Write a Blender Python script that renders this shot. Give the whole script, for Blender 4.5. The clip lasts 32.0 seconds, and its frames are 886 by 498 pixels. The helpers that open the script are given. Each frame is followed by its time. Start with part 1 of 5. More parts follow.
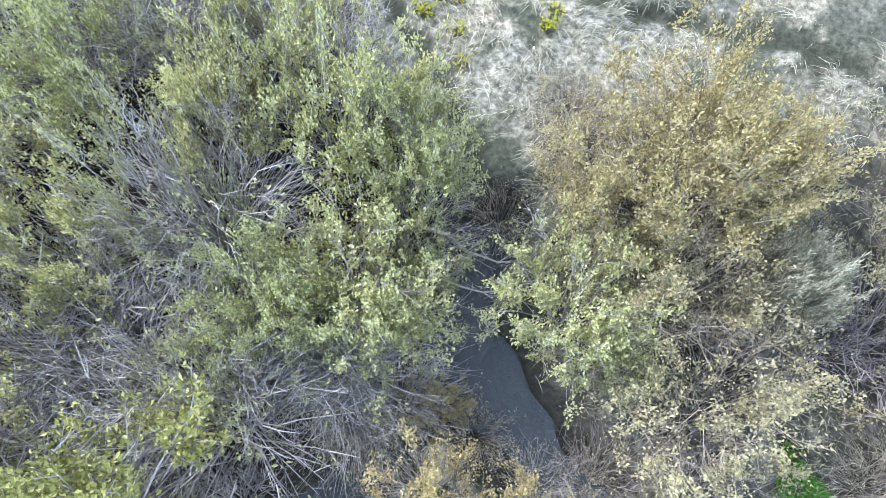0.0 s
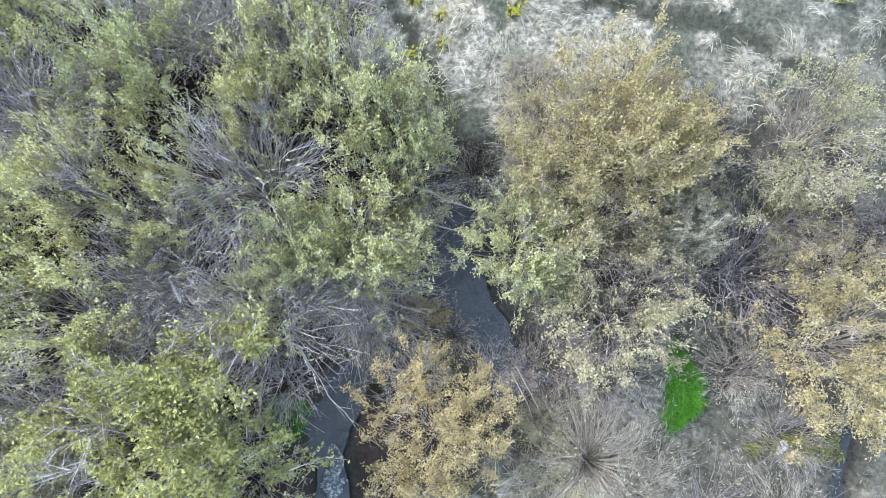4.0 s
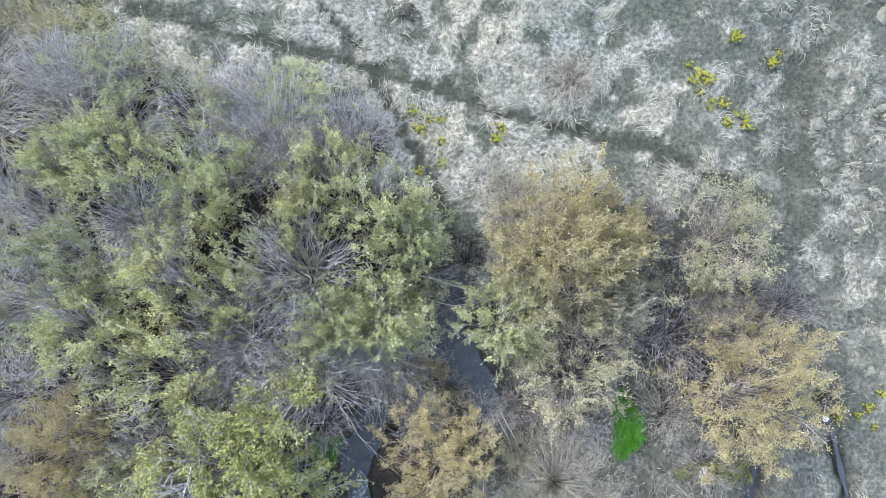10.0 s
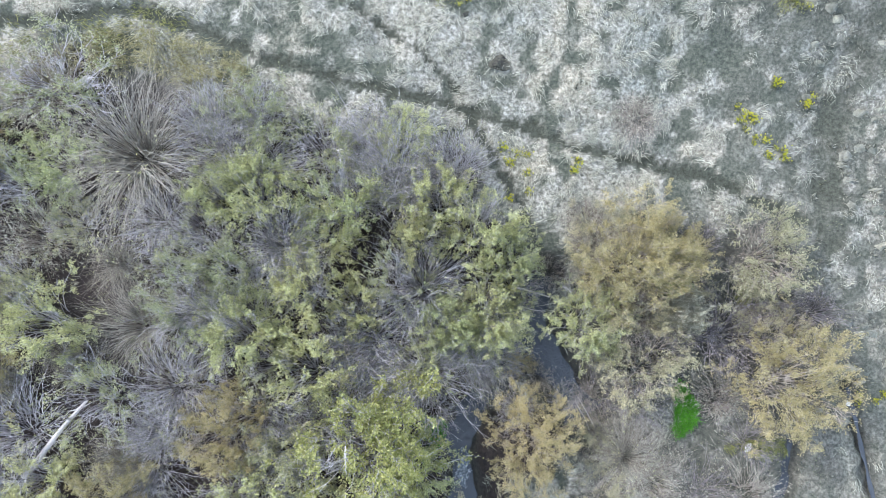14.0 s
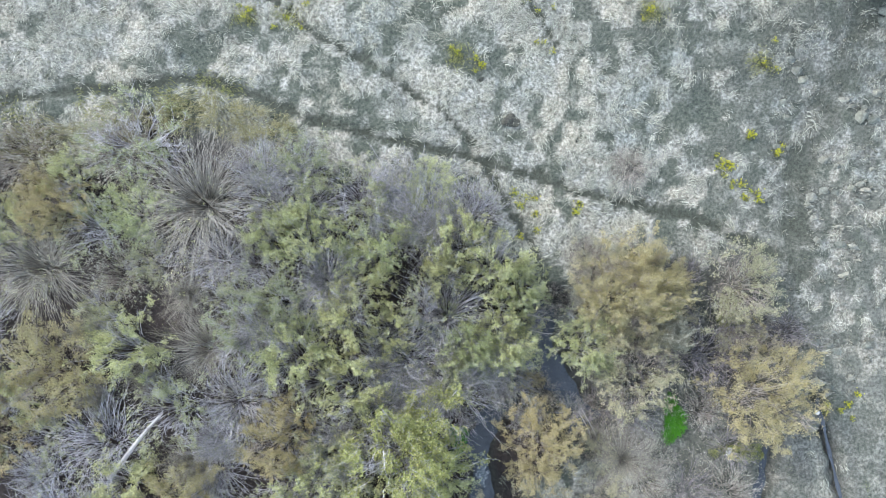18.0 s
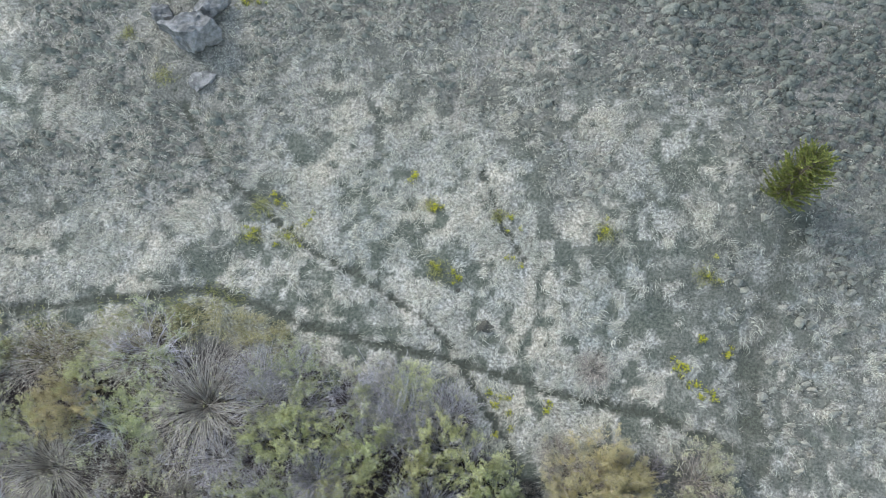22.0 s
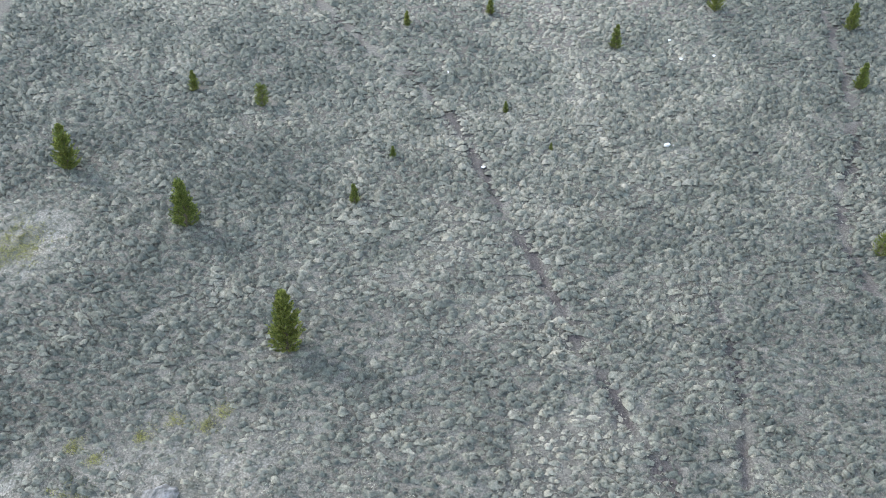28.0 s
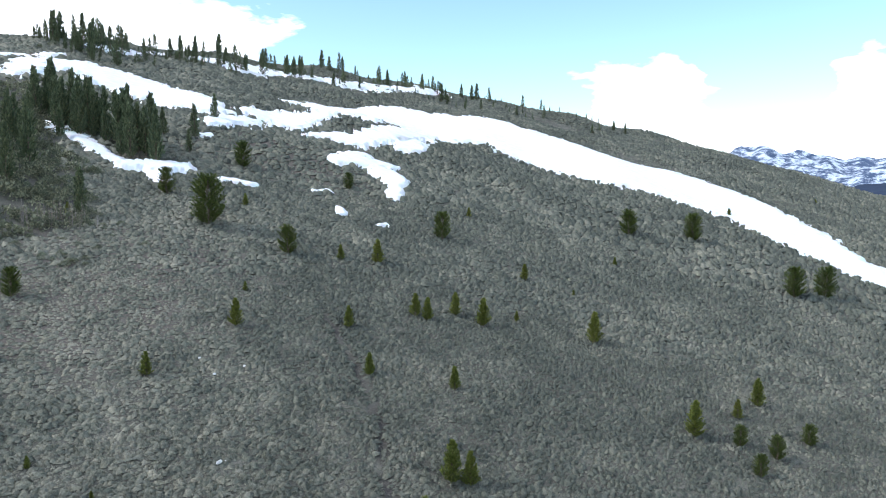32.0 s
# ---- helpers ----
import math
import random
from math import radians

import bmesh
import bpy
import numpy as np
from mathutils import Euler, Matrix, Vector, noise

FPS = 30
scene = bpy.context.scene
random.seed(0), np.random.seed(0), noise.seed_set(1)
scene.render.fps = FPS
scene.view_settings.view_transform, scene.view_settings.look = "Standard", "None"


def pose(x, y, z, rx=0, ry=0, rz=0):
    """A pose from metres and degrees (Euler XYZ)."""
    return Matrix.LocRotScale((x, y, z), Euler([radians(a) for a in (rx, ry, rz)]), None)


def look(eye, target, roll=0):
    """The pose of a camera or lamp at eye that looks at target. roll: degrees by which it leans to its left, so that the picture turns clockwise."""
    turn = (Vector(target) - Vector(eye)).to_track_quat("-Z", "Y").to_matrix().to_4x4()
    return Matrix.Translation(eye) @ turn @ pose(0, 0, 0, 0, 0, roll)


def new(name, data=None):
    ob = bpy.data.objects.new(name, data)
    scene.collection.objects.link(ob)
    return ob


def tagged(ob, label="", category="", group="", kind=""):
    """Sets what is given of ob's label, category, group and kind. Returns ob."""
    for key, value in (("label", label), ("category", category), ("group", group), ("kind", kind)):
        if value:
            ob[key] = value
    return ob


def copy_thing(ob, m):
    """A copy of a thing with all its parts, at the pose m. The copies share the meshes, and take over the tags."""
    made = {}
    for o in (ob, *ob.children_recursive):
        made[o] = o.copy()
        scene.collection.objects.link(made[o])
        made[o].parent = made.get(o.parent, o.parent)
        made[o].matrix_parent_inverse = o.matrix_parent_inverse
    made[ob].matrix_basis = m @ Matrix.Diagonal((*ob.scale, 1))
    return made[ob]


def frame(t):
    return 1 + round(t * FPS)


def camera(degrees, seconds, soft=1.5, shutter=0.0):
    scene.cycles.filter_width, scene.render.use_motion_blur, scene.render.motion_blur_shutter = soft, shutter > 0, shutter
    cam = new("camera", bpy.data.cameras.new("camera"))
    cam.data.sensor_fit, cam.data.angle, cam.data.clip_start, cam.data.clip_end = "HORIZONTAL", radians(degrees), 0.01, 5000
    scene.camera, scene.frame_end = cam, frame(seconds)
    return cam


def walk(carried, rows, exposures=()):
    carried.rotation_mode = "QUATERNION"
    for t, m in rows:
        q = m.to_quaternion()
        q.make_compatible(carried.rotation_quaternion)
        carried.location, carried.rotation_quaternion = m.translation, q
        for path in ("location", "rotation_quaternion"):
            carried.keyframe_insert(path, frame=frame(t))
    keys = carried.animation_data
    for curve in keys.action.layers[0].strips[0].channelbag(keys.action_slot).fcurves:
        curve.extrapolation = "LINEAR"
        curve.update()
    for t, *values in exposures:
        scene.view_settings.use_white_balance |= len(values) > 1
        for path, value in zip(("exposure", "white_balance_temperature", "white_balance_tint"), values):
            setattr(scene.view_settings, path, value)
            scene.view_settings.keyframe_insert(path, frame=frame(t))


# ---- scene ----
# the camera: a small drone that climbs over the thicket and tilts up to the hillside
cam = camera(64.5, 32.0, soft=0.9)
PATH = [
    (0.0, 2.75, -1.48, 9.06, 21.05, -2.11, 1.72),
    (0.5, 2.78, -1.42, 9.60, 18.42, -1.95, 1.79),
    (1.0, 2.82, -1.35, 10.15, 15.91, -1.80, 1.87),
    (1.5, 2.86, -1.31, 10.70, 13.54, -1.72, 1.95),
    (2.0, 2.89, -1.27, 11.22, 11.32, -1.69, 1.92),
    (2.5, 2.92, -1.25, 11.65, 9.65, -1.65, 1.91),
    (3.0, 2.95, -1.23, 12.04, 9.86, -1.66, 1.88),
    (3.5, 2.97, -1.20, 12.41, 10.11, -1.72, 1.78),
    (5.5, 3.11, -1.03, 13.90, 10.67, -1.74, 1.61),
    (6.0, 3.17, -1.01, 14.25, 10.91, -1.66, 1.61),
    (6.5, 3.23, -1.00, 14.63, 11.15, -1.53, 1.58),
    (7.0, 3.30, -1.01, 15.02, 11.42, -1.38, 1.61),
    (7.5, 3.35, -1.01, 15.44, 11.73, -1.26, 1.57),
    (8.0, 3.39, -0.99, 15.84, 11.96, -1.18, 1.57),
    (8.5, 3.39, -0.93, 16.22, 12.10, -1.15, 1.53),
    (9.0, 3.34, -0.86, 16.59, 12.16, -1.17, 1.52),
    (9.5, 3.22, -0.79, 16.98, 12.17, -1.17, 1.51),
    (10.0, 3.02, -0.73, 17.40, 12.21, -1.15, 1.52),
    (10.5, 2.76, -0.68, 17.82, 12.15, -1.13, 1.54),
    (11.0, 2.43, -0.62, 18.25, 12.02, -1.10, 1.59),
    (11.5, 2.04, -0.57, 18.70, 11.61, -1.05, 1.55),
    (12.0, 1.62, -0.51, 19.12, 11.01, -1.04, 1.53),
    (12.5, 1.20, -0.45, 19.54, 10.89, -1.09, 1.46),
    (13.0, 0.80, -0.41, 20.04, 10.70, -1.16, 1.41),
    (13.5, 0.45, -0.39, 20.57, 10.55, -1.19, 1.35),
    (14.0, 0.14, -0.39, 21.10, 10.34, -1.16, 1.28),
    (14.5, -0.13, -0.39, 21.62, 9.82, -1.10, 1.23),
    (16.5, -0.55, -0.46, 23.46, 9.02, -0.61, 1.08),
    (17.0, -0.49, -0.41, 23.94, 9.75, -0.44, 1.06),
    (17.5, -0.40, -0.35, 24.40, 10.47, -0.29, 1.04),
    (18.0, -0.28, -0.26, 24.81, 11.17, -0.22, 1.00),
    (18.5, -0.14, -0.14, 25.16, 11.81, -0.19, 0.96),
    (19.0, -0.00, 0.00, 25.52, 12.41, -0.21, 0.95),
    (19.5, 0.13, 0.16, 25.92, 13.00, -0.24, 0.92),
    (20.0, 0.25, 0.32, 26.35, 13.55, -0.28, 0.93),
    (20.5, 0.36, 0.50, 26.76, 14.39, -0.26, 0.95),
    (21.0, 0.43, 0.69, 27.18, 17.12, -0.21, 0.93),
    (21.5, 0.47, 0.89, 27.61, 20.96, -0.21, 0.95),
    (22.0, 0.48, 1.08, 28.06, 23.07, -0.15, 0.91),
    (22.5, 0.48, 1.26, 28.53, 26.12, -0.12, 0.86),
    (23.0, 0.46, 1.42, 29.02, 29.13, -0.09, 0.76),
    (23.5, 0.44, 1.57, 29.51, 32.23, -0.05, 0.72),
    (24.0, 0.40, 1.72, 29.97, 35.29, 0.03, 0.55),
    (24.5, 0.36, 1.86, 30.42, 38.26, 0.09, 0.42),
    (25.0, 0.30, 1.99, 30.86, 41.26, 0.12, 0.27),
    (25.5, 0.24, 2.12, 31.28, 44.23, 0.11, 0.08),
    (27.5, -0.22, 2.59, 32.52, 57.28, 0.03, -0.90),
    (28.0, -0.30, 2.62, 32.84, 60.61, 0.03, -3.19),
    (28.5, -0.39, 2.63, 33.15, 63.77, 0.15, -12.06),
    (29.0, -0.48, 2.62, 33.45, 66.97, 0.08, -14.73),
    (29.5, -0.59, 2.60, 33.72, 70.18, 0.02, -17.87),
    (30.0, -0.71, 2.56, 33.97, 73.44, -0.00, -21.32),
    (30.5, -0.84, 2.49, 34.18, 76.73, -0.04, -26.78),
    (31.0, -0.97, 2.40, 34.35, 80.00, -0.06, -31.84),
    (31.5, -1.10, 2.31, 34.50, 83.26, -0.06, -36.37),
    (32.0, -1.22, 2.22, 34.64, 84.52, -0.09, -40.82),
]
EXPOSURES = [(0.0, 2.06, 6000, 12), (6.0, 1.94, 6000, 13), (9.0, 1.88, 5980, 14), (13.0, 1.81, 5950, 14), (19.0, 1.71, 5950, 12), (23.0, 1.38, 6050, 13), (25.0, 1.48, 6100, 14), (28.5, 1.84, 6100, 15), (30.0, 1.8, 6050, 17), (31.0, 1.46, 6050, 16), (32.0, 0.9, 6100, 11)]
walk(cam, [(row[0], pose(*row[1:])) for row in PATH], EXPOSURES)

# ---- sky and sun ----
SUN_ELEVATION, SUN_AZIMUTH = radians(42), radians(-62)   # from north (+y), to the west
world = bpy.data.worlds.new("sky")
scene.world = world
world.use_nodes = True
wn, wl = world.node_tree.nodes, world.node_tree.links
wn.clear()
w_out, w_bg = wn.new("ShaderNodeOutputWorld"), wn.new("ShaderNodeBackground")
w_sky = wn.new("ShaderNodeTexSky")
w_sky.sky_type, w_sky.sun_disc = "NISHITA", False
w_sky.sun_elevation, w_sky.sun_rotation = SUN_ELEVATION, SUN_AZIMUTH
w_sky.altitude, w_sky.dust_density, w_sky.ozone_density = 1800, 2.5, 0.2
w_co, w_map = wn.new("ShaderNodeTexCoord"), wn.new("ShaderNodeMapping")
w_map.inputs["Scale"].default_value = (1.0, 1.0, 2.6)
w_map.inputs["Location"].default_value = (3.1, 0.4, 0.2)
w_noise, w_ramp, w_mix = wn.new("ShaderNodeTexNoise"), wn.new("ShaderNodeValToRGB"), wn.new("ShaderNodeMix")
w_noise.inputs["Scale"].default_value, w_noise.inputs["Detail"].default_value = 6.5, 10
w_noise.inputs["Roughness"].default_value = 0.55
w_ramp.color_ramp.elements[0].position, w_ramp.color_ramp.elements[1].position = 0.50, 0.60
w_mix.data_type = "RGBA"
w_mix.inputs["B"].default_value = (7.5, 7.7, 8.0, 1)
wl.new(w_co.outputs["Generated"], w_map.inputs["Vector"])
wl.new(w_map.outputs["Vector"], w_noise.inputs["Vector"])
cloud = w_noise.outputs["Fac"]
for heading, lift, size, amount in ((12, 14, 0.22, 0.24), (41, 10, 0.20, -0.34), (63, 14, 0.14, -0.26), (57, 8.3, 0.06, 0.17), (61, 6, 0.07, 0.15), (66, 3.5, 0.10, 0.13), (70.5, 9.3, 0.04, 0.2), (74, 5, 0.06, 0.12), (44, 14.2, 0.035, 0.24), (66.5, 10, 0.08, -0.3)):
    h_, l_ = radians(heading), radians(lift)
    dist, fade, total = wn.new("ShaderNodeVectorMath"), wn.new("ShaderNodeMapRange"), wn.new("ShaderNodeMath")
    dist.operation, total.operation, fade.interpolation_type = "DISTANCE", "ADD", "SMOOTHSTEP"
    dist.inputs[1].default_value = (math.sin(h_) * math.cos(l_), math.cos(h_) * math.cos(l_), math.sin(l_))
    fade.inputs["From Min"].default_value, fade.inputs["From Max"].default_value = size * 1.6, size * 0.3
    fade.inputs["To Min"].default_value, fade.inputs["To Max"].default_value = 0.0, amount
    wl.new(w_co.outputs["Generated"], dist.inputs[0])
    wl.new(dist.outputs["Value"], fade.inputs["Value"])
    wl.new(cloud, total.inputs[0])
    wl.new(fade.outputs["Result"], total.inputs[1])
    cloud = total.outputs["Value"]
wl.new(cloud, w_ramp.inputs["Fac"])
wl.new(w_ramp.outputs["Color"], w_mix.inputs["Factor"])
w_tint = wn.new("ShaderNodeMix")
w_tint.data_type, w_tint.blend_type = "RGBA", "MULTIPLY"
w_tint.inputs["Factor"].default_value = 1.0
w_tint.inputs["B"].default_value = (0.95, 1.05, 0.97, 1)
wl.new(w_sky.outputs["Color"], w_tint.inputs["A"])
wl.new(w_tint.outputs["Result"], w_mix.inputs["A"])
wl.new(w_mix.outputs["Result"], w_bg.inputs["Color"])
wl.new(w_bg.outputs["Background"], w_out.inputs["Surface"])
w_bg.inputs["Strength"].default_value = 0.15
sun_data = bpy.data.lights.new("sun", "SUN")
sun_data.energy, sun_data.angle, sun_data.color = 1.45, radians(15), (1.0, 0.96, 0.9)
sun = new("sun", sun_data)
sun_to = Vector((math.sin(SUN_AZIMUTH) * math.cos(SUN_ELEVATION), math.cos(SUN_AZIMUTH) * math.cos(SUN_ELEVATION), math.sin(SUN_ELEVATION)))
sun.matrix_world = look(sun_to * 300, (0, 0, 0))


# ---- materials ----
def mat(name, rough=0.85):
    m = bpy.data.materials.new(name)
    m.use_nodes = True
    b = m.node_tree.nodes["Principled BSDF"]
    b.inputs["Roughness"].default_value = rough
    b.inputs["Specular IOR Level"].default_value = 0.25
    return m, m.node_tree.nodes, m.node_tree.links, b


def ramp(nodes, links, fac, stops):
    r = nodes.new("ShaderNodeValToRGB")
    r.color_ramp.elements.remove(r.color_ramp.elements[1])
    for k, (p, c) in enumerate(stops):
        e = r.color_ramp.elements[0] if k == 0 else r.color_ramp.elements.new(p)
        e.position, e.color = p, (*c, 1)
    links.new(fac, r.inputs["Fac"])
    return r.outputs["Color"]


def noise_tex(nodes, links, scale, detail=4.0, rough=0.55, coord="Object"):
    co, n = nodes.new("ShaderNodeTexCoord"), nodes.new("ShaderNodeTexNoise")
    n.inputs["Scale"].default_value, n.inputs["Detail"].default_value, n.inputs["Roughness"].default_value = scale, detail, rough
    links.new(co.outputs[coord], n.inputs["Vector"])
    return n.outputs["Fac"]


def mixed(nodes, links, fac, a, b, mode="MIX"):
    m = nodes.new("ShaderNodeMix")
    m.data_type, m.blend_type = "RGBA", mode
    for key, v in (("Factor", fac), ("A", a), ("B", b)):
        if isinstance(v, (int, float)):
            m.inputs[key].default_value = v
        elif isinstance(v, tuple):
            m.inputs[key].default_value = (*v, 1)
        else:
            links.new(v, m.inputs[key])
    return m.outputs["Result"]


def bump(nodes, links, bsdf, height_out, strength, distance):
    b = nodes.new("ShaderNodeBump")
    b.inputs["Strength"].default_value, b.inputs["Distance"].default_value = strength, distance
    links.new(height_out, b.inputs["Height"])
    links.new(b.outputs["Normal"], bsdf.inputs["Normal"])


def leafy(name, stops, see_through=0.35, rough=0.6, patch=None):
    """Foliage: each leaf has its own tint, each plant leans a little to one side, and some light comes through."""
    m, n, l, b = mat(name, rough)
    geo, info = n.new("ShaderNodeNewGeometry"), n.new("ShaderNodeObjectInfo")
    col = ramp(n, l, geo.outputs["Random Per Island"], stops)
    big = noise_tex(n, l, patch or 0.9, 3.0)
    shade = ramp(n, l, big, [(0.3, (0.78, 0.80, 0.77)), (0.7, (1.16, 1.14, 1.08))])
    col = mixed(n, l, 1.0, col, shade, "MULTIPLY")
    tint = ramp(n, l, info.outputs["Random"], [(0.0, (0.88, 0.92, 0.86)), (1.0, (1.1, 1.06, 1.0))])
    col = mixed(n, l, 1.0, col, tint, "MULTIPLY")
    l.new(col, b.inputs["Base Color"])
    if see_through:
        tr, mx = n.new("ShaderNodeBsdfTranslucent"), n.new("ShaderNodeMixShader")
        l.new(col, tr.inputs["Color"])
        mx.inputs["Fac"].default_value = see_through
        l.new(b.outputs["BSDF"], mx.inputs[1])
        l.new(tr.outputs["BSDF"], mx.inputs[2])
        l.new(mx.outputs["Shader"], n["Material Output"].inputs["Surface"])
    return m


def sagey(name, stops):
    """Sagebrush: from blue-grey to pale, bush by bush, mottled by small leaves and stalks."""
    m, n, l, b = mat(name, 0.9)
    tone, geo = n.new("ShaderNodeAttribute"), n.new("ShaderNodeNewGeometry")
    tone.attribute_name = "tone"
    leaf, bush = noise_tex(n, l, 9.0, 5.0, 0.75), noise_tex(n, l, 1.5, 2.0)
    col = ramp(n, l, tone.outputs["Fac"], stops)
    col = mixed(n, l, 1.0, col, ramp(n, l, geo.outputs["Random Per Island"], [(0.0, (0.84, 0.85, 0.86)), (0.5, (1.0, 1.0, 1.0)), (1.0, (1.13, 1.11, 1.07))]), "MULTIPLY")
    col = mixed(n, l, 1.0, col, ramp(n, l, bush, [(0.35, (0.85, 0.88, 0.86)), (0.65, (1.12, 1.1, 1.06))]), "MULTIPLY")
    col = mixed(n, l, 1.0, col, ramp(n, l, leaf, [(0.36, (0.66, 0.66, 0.66)), (0.5, (0.97, 0.97, 0.97)), (0.64, (1.3, 1.3, 1.28))]), "MULTIPLY")
    l.new(col, b.inputs["Base Color"])
    bump(n, l, b, leaf, 1.0, 0.06)
    return m


def barky(name, stops, scale=6.0, rough=0.8):
    m, n, l, b = mat(name, rough)
    geo = n.new("ShaderNodeNewGeometry")
    col = ramp(n, l, geo.outputs["Random Per Island"], stops)
    grain = noise_tex(n, l, scale * 6, 5.0)
    col = mixed(n, l, 1.0, col, ramp(n, l, grain, [(0.3, (0.7, 0.7, 0.7)), (0.7, (1.15, 1.13, 1.1))]), "MULTIPLY")
    l.new(col, b.inputs["Base Color"])
    bump(n, l, b, grain, 0.5, 0.01)
    return m


LEAF_GREEN = leafy("willow_leaf_green", [(0.0, (0.29, 0.305, 0.15)), (0.5, (0.46, 0.465, 0.24)), (0.85, (0.58, 0.577, 0.33)), (1.0, (0.67, 0.645, 0.43))], 0.2)
LEAF_SAGE = leafy("sagebrush_grey_green", [(0.0, (0.24, 0.255, 0.14)), (0.6, (0.38, 0.385, 0.22)), (1.0, (0.53, 0.51, 0.34))], 0.2)
LEAF_OCHRE = leafy("willow_catkin_ochre", [(0.0, (0.28, 0.225, 0.115)), (0.5, (0.43, 0.355, 0.19)), (1.0, (0.55, 0.475, 0.285))], 0.2)
LEAF_TAN = leafy("willow_catkin_tan", [(0.0, (0.27, 0.245, 0.155)), (0.5, (0.42, 0.38, 0.245)), (1.0, (0.56, 0.51, 0.36))], 0.2)
LEAF_BRIGHT = leafy("cottonwood_leaf_bright", [(0.0, (0.215, 0.23, 0.085)), (0.5, (0.34, 0.35, 0.135)), (1.0, (0.46, 0.45, 0.215))], 0.2)
NEEDLE = leafy("pine_needle_yellow_green", [(0.0, (0.08, 0.10, 0.023)), (0.5, (0.16, 0.185, 0.042)), (1.0, (0.27, 0.285, 0.08))], 0.15)
NEEDLE_MID = leafy("pine_needle_deep_green", [(0.0, (0.035, 0.055, 0.014)), (0.5, (0.075, 0.105, 0.025)), (1.0, (0.15, 0.18, 0.045))], 0.15)
NEEDLE_DARK = leafy("fir_needle_dark", [(0.0, (0.055, 0.076, 0.048)), (0.6, (0.115, 0.145, 0.085)), (1.0, (0.20, 0.22, 0.125))], 0.1)
STEM_GREY = barky("willow_stem_grey", [(0.0, (0.20, 0.187, 0.198)), (0.5, (0.40, 0.378, 0.39)), (1.0, (0.63, 0.605, 0.61))])
STEM_TAN = barky("willow_stem_tan", [(0.0, (0.19, 0.155, 0.13)), (0.5, (0.33, 0.28, 0.235)), (1.0, (0.50, 0.45, 0.38))])
STEM_OLIVE = barky("willow_stem_olive", [(0.0, (0.15, 0.135, 0.11)), (0.5, (0.3, 0.272, 0.222)), (1.0, (0.5, 0.46, 0.385))])
STEM_DARK = barky("shrub_stem_dark", [(0.0, (0.13, 0.11, 0.115)), (0.5, (0.24, 0.21, 0.22)), (1.0, (0.38, 0.35, 0.35))])
BARK = barky("pine_bark", [(0.0, (0.10, 0.08, 0.06)), (1.0, (0.20, 0.16, 0.12))])
DEADWOOD = barky("bleached_wood", [(0.0, (0.42, 0.40, 0.38)), (1.0, (0.6, 0.57, 0.54))])
STRAW = leafy("dry_grass_pale", [(0.0, (0.2, 0.187, 0.15)), (0.35, (0.38, 0.36, 0.31)), (0.75, (0.56, 0.535, 0.47)), (1.0, (0.74, 0.715, 0.64))], 0.2, 0.7, 0.45)
GRASS = leafy("new_grass_green", [(0.0, (0.10, 0.11, 0.06)), (0.5, (0.165, 0.175, 0.10)), (1.0, (0.25, 0.255, 0.15))], 0.2, 0.6)
OLIVE_GRASS = leafy("olive_fringe_grass", [(0.0, (0.17, 0.155, 0.075)), (0.5, (0.29, 0.262, 0.135)), (1.0, (0.45, 0.41, 0.25))], 0.2, 0.65)
LUSH = leafy("wet_grass_bright_green", [(0.0, (0.05, 0.19, 0.01)), (1.0, (0.13, 0.36, 0.03))], 0.3, 0.5)
FRESH_GRASS = leafy("fresh_grass_yellow_green", [(0.0, (0.15, 0.16, 0.045)), (0.6, (0.24, 0.245, 0.08)), (1.0, (0.36, 0.345, 0.14))], 0.2, 0.6)
FLOWER = leafy("yellow_flower", [(0.0, (0.36, 0.36, 0.02)), (1.0, (0.55, 0.52, 0.04))], 0.3, 0.5)
SAGE = sagey("sagebrush_silver_green", [(0.0, (0.1, 0.107, 0.09)), (0.3, (0.15, 0.153, 0.127)), (0.6, (0.21, 0.206, 0.168)), (1.0, (0.3, 0.284, 0.233))])


# ---- mesh building ----
def mesh_of(name, verts, faces, material, smooth=False):
    """A mesh from arrays: verts (n, 3), faces (m, 3) or (m, 4)."""
    verts, faces = np.asarray(verts, np.float32), np.asarray(faces, np.int32)
    me = bpy.data.meshes.new(name)
    k, m = faces.shape[1], len(faces)
    me.vertices.add(len(verts))
    me.vertices.foreach_set("co", verts.ravel())
    me.loops.add(m * k)
    me.loops.foreach_set("vertex_index", faces.ravel())
    me.polygons.add(m)
    me.polygons.foreach_set("loop_start", np.arange(0, m * k, k, dtype=np.int32))
    me.polygons.foreach_set("use_smooth", np.full(m, smooth))
    me.materials.append(material)
    me.update(calc_edges=True)
    return me


def join_arrays(pieces):
    vs, fs, n = [], [], 0
    for v, f in pieces:
        vs.append(v)
        fs.append(f + n)
        n += len(v)
    return np.concatenate(vs), np.concatenate(fs)


